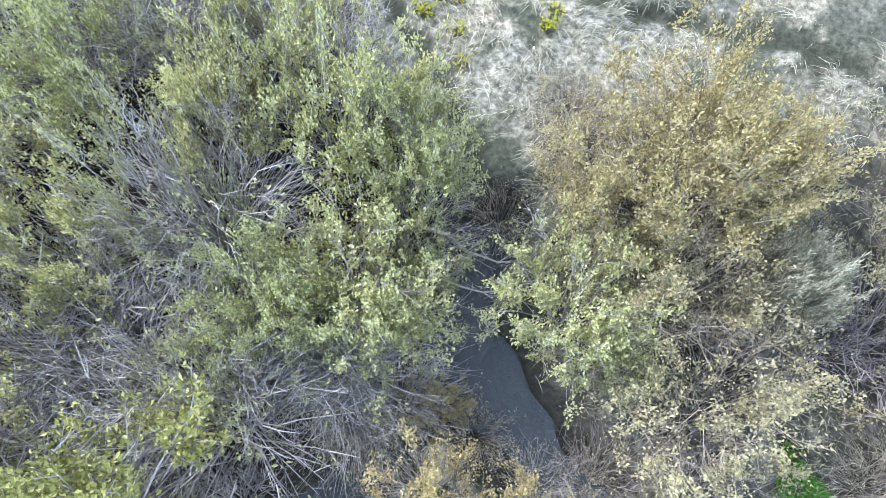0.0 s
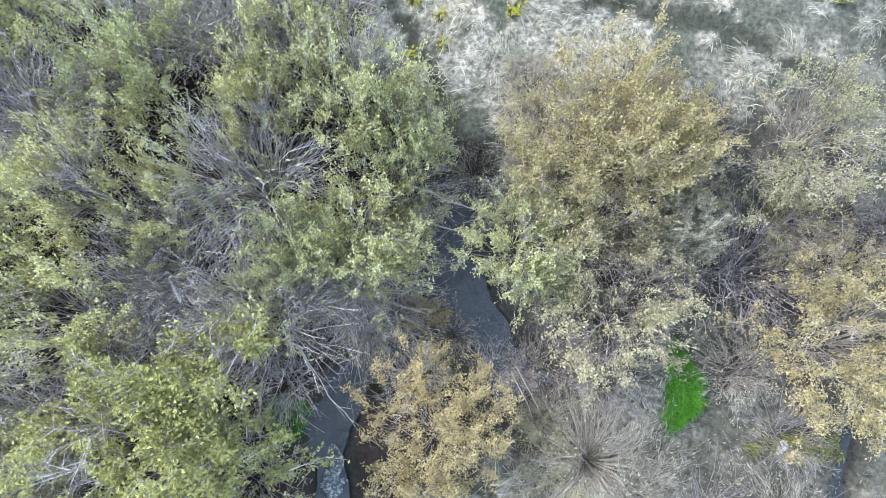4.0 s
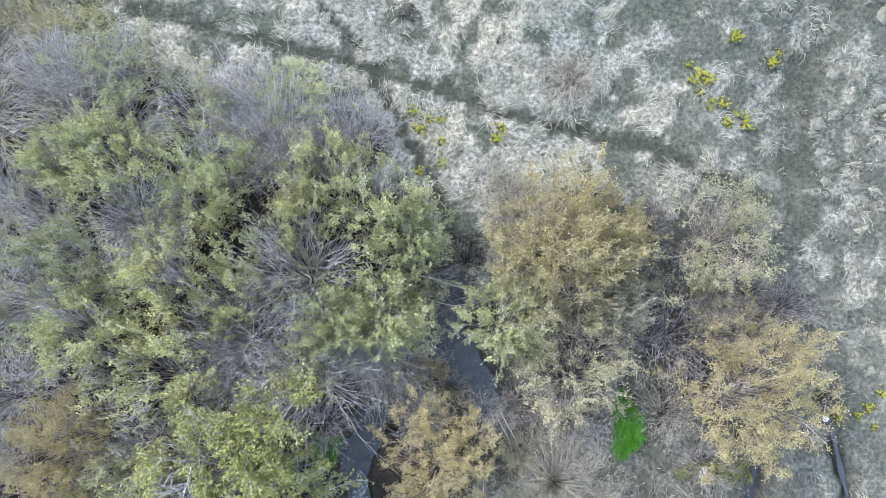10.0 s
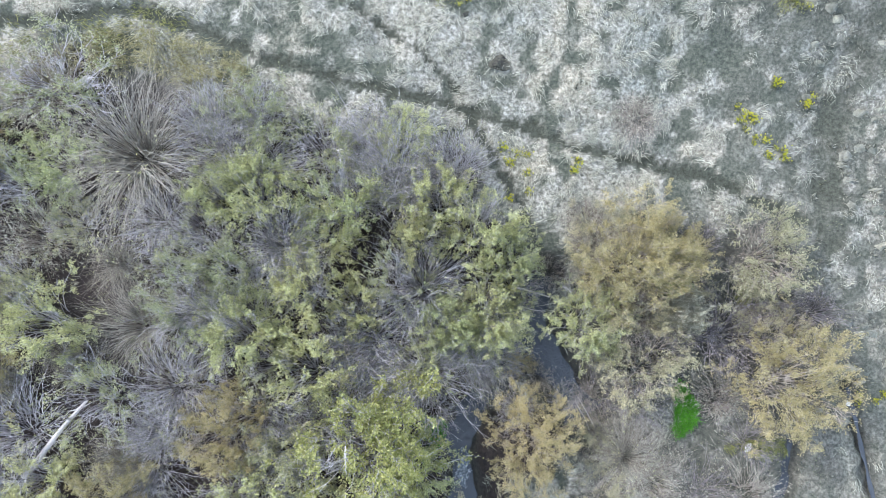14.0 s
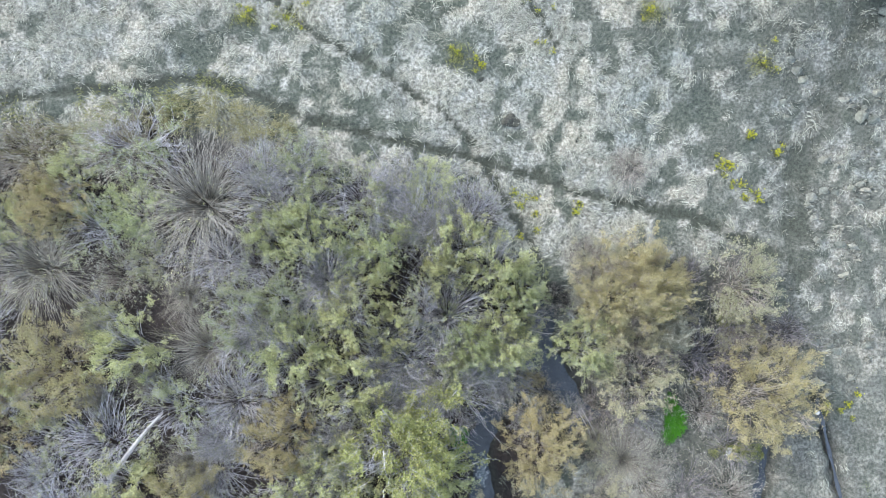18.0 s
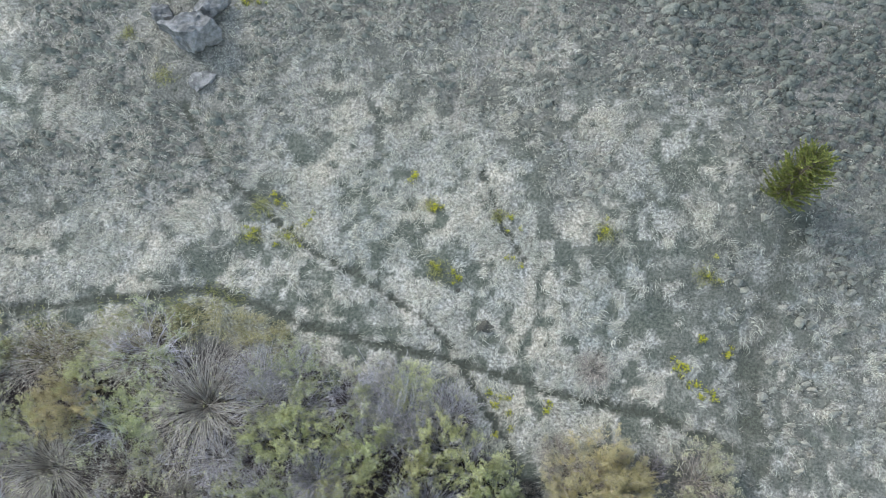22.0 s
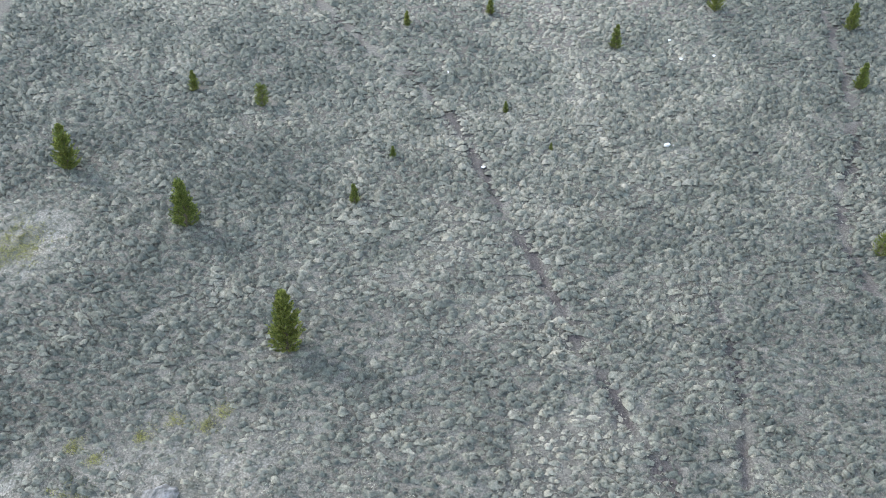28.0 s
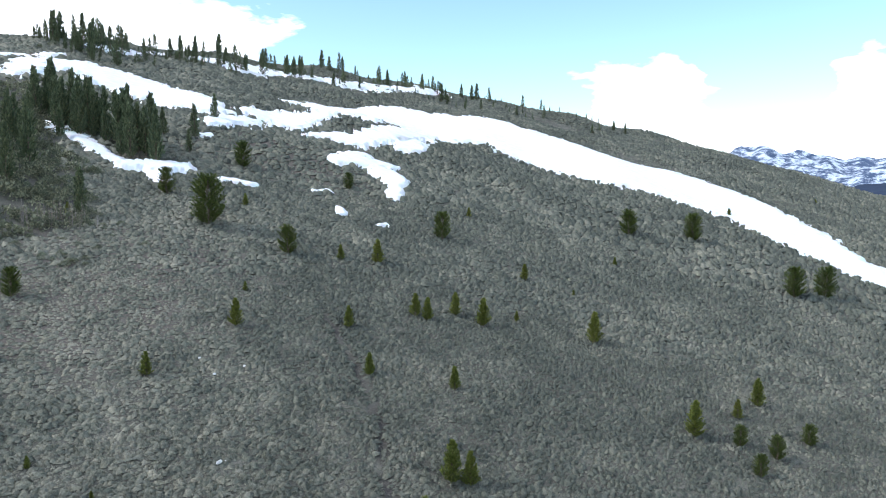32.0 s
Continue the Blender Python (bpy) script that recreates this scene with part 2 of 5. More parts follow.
def tubes(lines, radii, sides=3):
    """Tapered round branches along lines (n, k, 3) with radii (n, k)."""
    n, k, _ = lines.shape
    way = np.gradient(lines, axis=1)
    way /= np.linalg.norm(way, axis=2, keepdims=True) + 1e-9
    ref = np.where(np.abs(way[..., 2:]) > 0.8, np.array([1.0, 0, 0]), np.array([0, 0, 1.0]))
    a = np.cross(way, ref)
    a /= np.linalg.norm(a, axis=2, keepdims=True) + 1e-9
    b = np.cross(way, a)
    ang = np.arange(sides) * 2 * np.pi / sides
    v = lines[:, :, None] + radii[:, :, None, None] * (a[:, :, None] * np.cos(ang)[:, None] + b[:, :, None] * np.sin(ang)[:, None])
    ids = np.arange(n * k * sides).reshape(n, k, sides)
    nxt = np.roll(ids, -1, axis=2)
    f = np.stack([ids[:, :-1], nxt[:, :-1], nxt[:, 1:], ids[:, 1:]], -1).reshape(-1, 4)
    return v.reshape(-1, 3), f


def leaves(rng, at, way, length, width, fold=0.25):
    """One folded diamond leaf at each place, pointing along way."""
    n = len(at)
    way = way / (np.linalg.norm(way, axis=1, keepdims=True) + 1e-9)
    side = np.cross(way, rng.normal(0, 0.55, (n, 3)) + np.array([0, 0, 0.75]))
    side /= np.linalg.norm(side, axis=1, keepdims=True) + 1e-9
    up = np.cross(side, way)
    L, W = np.broadcast_to(length, n)[:, None], np.broadcast_to(width, n)[:, None]
    mid = at + way * L * 0.45 + up * W * fold
    v = np.stack([at, mid + side * W * 0.5, at + way * L, mid - side * W * 0.5], 1)
    return v.reshape(-1, 3), np.arange(n * 4).reshape(n, 4)


def blades(rng, at, lean, tall, width):
    """Bent grass blades: two quads each, the upper one running to a point's width."""
    n = len(at)
    az = np.arctan2(lean[:, 1], lean[:, 0]) + np.pi / 2 + rng.normal(0, 0.5, n)
    side = np.stack([np.cos(az), np.sin(az), 0 * az], 1) * (np.broadcast_to(width, n)[:, None] * 0.5)
    T_ = np.broadcast_to(tall, n)[:, None]
    mid = at + lean * 0.35 * T_ + np.array([0, 0, 0.62]) * T_
    tip = at + lean * T_ + np.array([0, 0, 0.8]) * T_
    v = np.stack([at - side, at + side, mid + side * 0.8, mid - side * 0.8, tip + side * 0.15, tip - side * 0.15], 1)
    base = np.arange(n)[:, None] * 6
    f = np.concatenate([base + [0, 1, 2, 3], base + [3, 2, 4, 5]])
    return v.reshape(-1, 3), f


def part(name, mesh, parent, label=""):
    ob = new(name, mesh)
    ob.parent = parent
    if label:
        ob["label"] = label
    return ob


def thing(name, x, y, z, label, category, group="", turn=0.0, scale=1.0):
    e = new(name)
    e.empty_display_size = 0.3
    e.matrix_world = pose(x, y, z, 0, 0, turn) @ Matrix.Scale(scale, 4)
    return tagged(e, label, category, group)


def height(x, y):
    """The lie of the land: a gently tilted valley floor, a long slope and its rounded crest."""
    low = np.minimum(np.maximum(-0.8 + 0.10 * (y - 5), -2.4 + 0.01 * (y + 12)), 1.5)
    hill = 0.32 * (y - 11.5)
    over = np.maximum(np.hypot(x - 112, y - 58) - 206, 0)
    hill = hill - 0.0045 * np.minimum(over, 70) ** 2 - 0.63 * np.maximum(over - 70, 0)
    hill = hill + 1.2 * np.exp(-((x - 9) / 9) ** 2 - ((y - 14.5) / 4.5) ** 2)
    return low + 0.8 * np.logaddexp(0, np.clip((hill - low) / 0.8, -60, 400))


def away(x, y, line):
    """Distance of points from a polyline in plan."""
    best = np.full(np.shape(x), 1e9)
    for (x0, y0), (x1, y1) in zip(line[:-1], line[1:]):
        dx, dy = x1 - x0, y1 - y0
        t = np.clip(((x - x0) * dx + (y - y0) * dy) / (dx * dx + dy * dy), 0, 1)
        best = np.minimum(best, np.hypot(x - x0 - t * dx, y - y0 - t * dy))
    return best


def wavy(x, y, size, seed=0):
    """Cheap smooth noise in plan, about -1 to 1."""
    r = np.random.default_rng(seed)
    out = 0
    for _ in range(7):
        a, k, p = r.uniform(0, 6.283), r.uniform(0.6, 1.8) * 6.283 / size, r.uniform(0, 6.283)
        out = out + np.sin((x * math.cos(a) + y * math.sin(a)) * k + p)
    return out / 3.2


# trails, brook and swale in plan
TRAIL_MAIN = [(-30, 8.0), (-18.2, 9.8), (-13.0, 10.5), (-9.3, 10.9), (-7.3, 10.3), (-5.3, 9.5), (-2.3, 8.7), (0.7, 8.2), (3.3, 7.5), (4.6, 7.0), (6.8, 6.5), (8.9, 6.1), (10.4, 5.5), (12.5, 4.6)]
TRAIL_UPPER = [(-11.4, 19.3), (-9.3, 15.8), (-7.9, 14.8), (-6.6, 13.7), (-5.1, 12.5), (-3.1, 11.5), (-1.6, 10.5), (-0.2, 9.7), (1.1, 8.4)]
TRAIL_LOWER = [(1.2, 8.0), (2.0, 6.6), (2.9, 5.2), (3.5, 3.7)]
TRAIL_SHORT = [(1.9, 15.9), (2.6, 14.2), (3.2, 12.9), (3.8, 12.1)]
SWALE = [(15.4, 14.4), (14.6, 12.2), (13.6, 10.0), (12.7, 7.2), (12.9, 4.5)]
BROOK = [(0.4, -9.0), (1.3, -5.0), (1.3, -3.3), (1.05, -2.2), (1.6, -1.2), (2.5, -0.2), (3.2, 0.9), (3.5, 2.0), (3.7, 2.9)]
POOL = [(2.7, 1.1), (3.5, 0.6), (4.4, -0.3), (5.1, -1.5)]
BROOK_SIDE = [(11.2, -4.5), (11.6, -2.4), (11.9, -1.6)]
BROOK_EAST = [(14.6, -5.0), (14.1, -2.7), (13.8, -1.3), (13.6, -0.4)]
GULLY = [(13.0, 26.0), (9.7, 35.4), (7.9, 41.4), (6.3, 45.9), (5.1, 51.0), (3.4, 56.2), (0.6, 61.5), (-3.6, 67.0), (-8.5, 75.0), (-11.5, 84.7)]
GULLY_EAST = [(31.5, 30.0), (29.4, 36.0), (29.0, 42.0), (30.6, 46.6), (34.9, 52.6), (38.0, 61.0), (41.0, 72.0)]
GULLY_MID = [(16.5, 27.0), (18.2, 32.5), (18.7, 37.9)]


# old snow in plan: strokes of x, y and half width; label; cell; raggedness; bare islands
OLD_SNOW = [
    ([[(114, 186, 10), (123, 177, 15), (140, 173, 18.5), (165, 168, 23), (172, 152, 27), (180, 128, 26), (187, 104, 20), (183, 84, 14), (172, 66, 8.5), (167, 53, 5.8), (168, 30, 5)]], "long white snowfield lying across the hillside", 0.8, 2.4, [(120, 163, 4.5), (112, 170, 2)]),
    ([[(33, 196, 3.0), (41, 207, 6.5), (48, 213, 8.5), (53, 206, 11), (60, 200, 9.5), (65, 190, 9), (68, 178, 7.5), (70, 169, 3)]], "white snow patch below the crest with bare islands", 0.6, 2.4, [(45, 197, 4.5), (56, 184, 3.5), (43.5, 206, 1.0)]),
    ([[(64, 156, 2.5), (70, 159, 4), (76, 163, 2.5)]], "ragged white snow remnant on the slope", 0.45, 2.4, []),
    ([[(82, 173, 3), (88, 171, 7), (98, 172, 3.8), (106, 176, 3)], [(104, 192, 2), (115, 198, 2.5)]], "small white snow patch on the slope", 0.5, 2.2, []),
    ([[(92, 155, 3.5), (97, 151, 5), (107, 152, 4.5), (122, 158, 5)], [(110, 146, 3.4), (115, 149, 4)]], "thin melting strip of white snow", 0.5, 2.2, [(104, 146, 2)]),
    ([[(80, 130, 1.8), (86, 131, 4.2), (91.5, 129.5, 2.6)], [(85, 134.5, 1.8), (91, 137, 2.0)], [(87.5, 124, 3.4), (87, 120, 3.0), (83.5, 115, 1.4), (80.5, 110.5, 1.2)]], "melting tongue of white snow", 0.4, 0.8, []),
    ([[(30.5, 153, 1.1), (32.5, 148, 1.7), (33.5, 140.5, 1.5), (34.7, 134, 1.2), (36.3, 131.6, 1.0)], [(37.2, 128, 1.6), (40.5, 126.5, 3.0), (45.5, 126.5, 2.0)], [(39.3, 120, 1.2), (40.5, 125, 2.2)]], "snow remnant beside the dark firs", 0.4, 0.9, []),
    ([[(100, 254, 3), (110, 240, 6), (128, 245, 7), (134, 242, 5), (147, 236, 4), (167, 234, 4), (199, 240, 5)]], "snow strip between firs near the crest", 0.8, 2.8, []),
    ([[(67, 251, 4), (79, 260, 4.5)], [(88, 266, 2), (92, 268, 2)], [(35, 223, 2), (50, 231, 1.6)]], "scrap of snow among crest firs", 0.6, 1.8, []),
    ([[(-12, 134, 3), (-5, 130, 2.5)], [(-20, 117, 1.5), (-15, 117, 1.2)]], "snow scraps between the dark firs", 0.5, 1.6, []),
    ([[(50.2, 119, 1.1), (54, 117.2, 0.9)], [(66, 116, 0.6), (69, 115.7, 0.6)], [(65, 106, 0.8), (63, 103.2, 0.6)], [(67, 97.3, 0.6), (68.3, 97.4, 0.5)], [(57, 146.5, 0.8), (59, 147, 0.8)]], "last scraps of melting snow", 0.2, 0.45, []),
]


def snow_field(x, y, strokes, bare=()):
    """How far inside the strokes a place lies, in metres; negative outside."""
    field = np.full(np.shape(x), -9.0)
    for s in strokes:
        for (x0, y0, w0), (x1, y1, w1) in zip(s[:-1], s[1:]):
            dx, dy = x1 - x0, y1 - y0
            t = np.clip(((x - x0) * dx + (y - y0) * dy) / (dx * dx + dy * dy), 0, 1)
            field = np.maximum(field, w0 + (w1 - w0) * t - np.hypot(x - x0 - t * dx, y - y0 - t * dy))
    for bx, by, r in bare:
        field = np.minimum(field, np.hypot(x - bx, (y - by) * 0.8) - r)
    return field


def smooth01(v):
    v = np.clip(v, 0, 1)
    return v * v * (3 - 2 * v)


LATTICE = np.random.default_rng(404).uniform(0, 1, (256, 256))


def patchy(x, y, size, shift=0):
    """Smooth random values from 0 to 1 that change over about size metres."""
    u, w = x / size + 37.3 * shift, y / size + 11.7 * shift
    i, j = np.floor(u).astype(int), np.floor(w).astype(int)
    fu, fw = smooth01(u - i), smooth01(w - j)
    i, j = i % 255, j % 255
    lower = LATTICE[i, j] * (1 - fu) + LATTICE[i + 1, j] * fu
    upper = LATTICE[i, j + 1] * (1 - fu) + LATTICE[i + 1, j + 1] * fu
    return lower * (1 - fw) + upper * fw


def straw_share(x, y):
    """Pale matted grass, broken by small grey-green gaps that grow more frequent to the east."""
    east = smooth01((x - 5) / 4)
    gaps = (0.30 - 0.15 * east) * patchy(x, y, 2.3, 21) + 0.30 * patchy(x, y, 0.85, 22) + (0.40 + 0.15 * east) * patchy(x, y, 0.38, 25)
    return (1 - 0.55 * smooth01((x - 7.5) / 2) * smooth01((3 - y) / 3)) * smooth01((gaps - 0.405 - 0.1 * east - 0.04 * smooth01((x - 7) / 3) * smooth01((4 - y) / 3) + 0.05 * np.exp(-((x - 3.5) / 4) ** 2 - ((y - 10) / 4) ** 2)) / 0.09)


def sage_share(x, y):
    """How much of the ground the sagebrush takes: none in the meadow, nearly all up the slope."""
    edge = 15.5 + 2.2 * wavy(x, y, 11, 3) + 1.6 * wavy(x, y, 3.5, 6) - 4.5 * np.exp(-((x + 18) / 3.5) ** 2) - 2.5 * smooth01((x - 11) / 5)
    edge = edge + 13.0 * np.exp(-((x + 20.0) / 4.6) ** 2) * smooth01((y - 16.5) / 2) + 4.5 * np.exp(-((x - 0.5) / 6.5) ** 2)
    ring = smooth01(1.6 - np.hypot((x + 26.5) / 4.2, (y - 44.5) / 3.4))
    east = 0.6 * smooth01((x - 9.5) / 4) * smooth01(0.5 + 0.8 * wavy(x, y, 1.6, 7)) * (y < 16)
    return np.maximum(smooth01((y - edge) / 13 + 0.42), east) * (1 - 0.6 * ring) * (1 - 0.45 * np.exp(-((x + 11) / 6.5) ** 2 - ((y - 25) / 6.0) ** 2))


def rust_shade_share(x, y):
    """Where reddish earth shows between thin sagebrush high on the slope, spread wider to paint shade."""
    spread = np.exp(-((x - 12) / 26) ** 2 - ((y - 86) / 15) ** 2) + 0.8 * np.exp(-((x - 72) / 22) ** 2 - ((y - 138) / 18) ** 2)
    return smooth01(1.5 * spread * (0.4 + 0.9 * patchy(x, y, 5, 51)))


def scrub_share(x, y):
    """The shaded hollow beside the firs, where dark scrub stands instead of sagebrush."""
    edge = np.interp(y, [96, 102, 112, 125, 140, 160, 185], [10, 22, 27, 29, 30, 33, 38]) + 2.0 * wavy(x, y, 9, 61)
    return smooth01((edge - x) / 3) * smooth01((y - 99 + 1.5 * wavy(x, y, 7, 62)) / 4) * (y < 190)


def trail_share(x, y):
    t = 0
    for line, w in ((TRAIL_MAIN, 0.19), (TRAIL_UPPER, 0.11), (TRAIL_LOWER, 0.15), (TRAIL_SHORT, 0.10), (SWALE, 0.50)):
        d = away(x, y, line) + 0.10 * wavy(x, y, 1.3, 5) + 0.07 * wavy(x, y, 0.5, 15)
        t = np.maximum(t, smooth01((w * 1.35 - d) / (w * 0.6)) * (1.0 if w < 0.45 else 0.45 + 0.4 * patchy(x, y, 0.9, 35)))
    return t


def wet_share(x, y):
    d = np.minimum(np.minimum(away(x, y, BROOK) - 0.05, away(x, y, POOL) - 0.5), np.minimum(away(x, y, BROOK_SIDE), away(x, y, BROOK_EAST)) + 0.3)
    return smooth01((0.75 - d - 0.15 * wavy(x, y, 1.1, 8)) / 0.5)


def gully_share(x, y):
    d = np.minimum(np.minimum(away(x, y, GULLY), away(x, y, GULLY_EAST)), away(x, y, GULLY_MID) + 0.2) + 0.45 * wavy(x, y, 4, 9)
    return smooth01((0.6 - d) / 0.5)


def surface(x, y):
    """The ground with its trodden trails, the brook's bed and small unevenness."""
    near = np.exp(-((x / 60) ** 2 + ((y - 15) / 70) ** 2))
    return (height(x, y) + near * (0.05 * wavy(x, y, 2.7, 1) + 0.09 * wavy(x, y, 7, 2)) - 0.09 * trail_share(x, y)
            - 0.45 * wet_share(x, y) - 0.22 * gully_share(x, y) + 1.2 * wavy(x, y, 60, 4) * smooth01((y - 60) / 100))


def surf(x, y):
    return float(surface(np.float64(x), np.float64(y)))


# ---- ground ----
def steps(lo, fine_lo, fine_hi, hi, fine, grow):
    mid = np.arange(fine_lo, fine_hi + fine / 2, fine)
    out, s, v = [], fine, fine_hi
    while v < hi:
        s *= grow
        v += s
        out.append(min(v, hi))
    back, s, v = [], fine, fine_lo
    while v > lo:
        s *= grow
        v -= s
        back.append(max(v, lo))
    return np.concatenate([back[::-1], mid, out])


gx = steps(-3800, -20, 17, 3800, 0.15, 1.075)
gy = steps(-3800, -5, 22, 3800, 0.15, 1.075)
GX, GY = np.meshgrid(gx, gy)
GZ = surface(GX, GY)
gv = np.stack([GX, GY, GZ], -1).reshape(-1, 3)
gi = np.arange(len(gx) * len(gy)).reshape(len(gy), len(gx))
gf = np.stack([gi[:-1, :-1], gi[:-1, 1:], gi[1:, 1:], gi[1:, :-1]], -1).reshape(-1, 4)

m, n, l, b = mat("ground", 0.95)


def attribute(nodes, name):
    a = nodes.new("ShaderNodeAttribute")
    a.attribute_name = name
    return a.outputs["Fac"]


fine, mid_n, wide = noise_tex(n, l, 9.0, 6.0, 0.7), noise_tex(n, l, 1.3, 5.0, 0.6), noise_tex(n, l, 0.11, 4.0)
tone = ramp(n, l, noise_tex(n, l, 0.35, 4.0, 0.6), [(0.36, (0.66, 0.7, 0.7)), (0.5, (0.95, 0.94, 0.92)), (0.62, (1.15, 1.08, 0.98))])
litter = ramp(n, l, fine, [(0.36, (0.1, 0.097, 0.078)), (0.5, (0.25, 0.24, 0.203)), (0.64, (0.5, 0.478, 0.415))])
litter = mixed(n, l, 1.0, litter, tone, "MULTIPLY")
green = ramp(n, l, fine, [(0.36, (0.035, 0.041, 0.03)), (0.66, (0.12, 0.125, 0.093))])
green = mixed(n, l, ramp(n, l, mid_n, [(0.5, (0, 0, 0)), (0.64, (0.45, 0.45, 0.45))]), green, litter)
meadow = mixed(n, l, attribute(n, "straw"), green, litter)
sage_soil = ramp(n, l, fine, [(0.36, (0.06, 0.059, 0.05)), (0.5, (0.105, 0.1, 0.086)), (0.66, (0.19, 0.18, 0.155))])
sage_soil = mixed(n, l, 1.0, sage_soil, ramp(n, l, wide, [(0.3, (0.85, 0.82, 0.78)), (0.7, (1.1, 1.1, 1.05))]), "MULTIPLY")
sage_soil = mixed(n, l, ramp(n, l, noise_tex(n, l, 0.33, 5.0, 0.65), [(0.5, (0, 0, 0)), (0.62, (1, 1, 1))]), sage_soil, ramp(n, l, fine, [(0.36, (0.085, 0.081, 0.066)), (0.66, (0.235, 0.222, 0.185))]))
trod = ramp(n, l, fine, [(0.36, (0.028, 0.031, 0.02)), (0.66, (0.075, 0.077, 0.058))])
mud = ramp(n, l, fine, [(0.3, (0.03, 0.03, 0.025)), (0.7, (0.09, 0.085, 0.07))])
col = mixed(n, l, attribute(n, "sage"), meadow, sage_soil)
# reddish earth, its colour lowered further for the shade on this slope
col = mixed(n, l, attribute(n, "rust_shade"), col, ramp(n, l, fine, [(0.36, (0.075, 0.062, 0.053)), (0.66, (0.185, 0.157, 0.134))]))
col = mixed(n, l, attribute(n, "scrub"), col, ramp(n, l, fine, [(0.36, (0.05, 0.05, 0.042)), (0.66, (0.14, 0.133, 0.11))]))
col = mixed(n, l, attribute(n, "trail"), col, trod)
# thicket floor: willow shade painted into the ground as near black-brown
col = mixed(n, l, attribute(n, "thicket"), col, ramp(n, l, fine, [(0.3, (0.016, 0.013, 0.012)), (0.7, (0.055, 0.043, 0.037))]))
col = mixed(n, l, attribute(n, "gully"), col, ramp(n, l, fine, [(0.36, (0.035, 0.031, 0.028)), (0.66, (0.11, 0.098, 0.09))]))
col = mixed(n, l, attribute(n, "wet"), col, mud)
l.new(col, b.inputs["Base Color"])
bump(n, l, b, fine, 0.7, 0.05)
GROUND = m

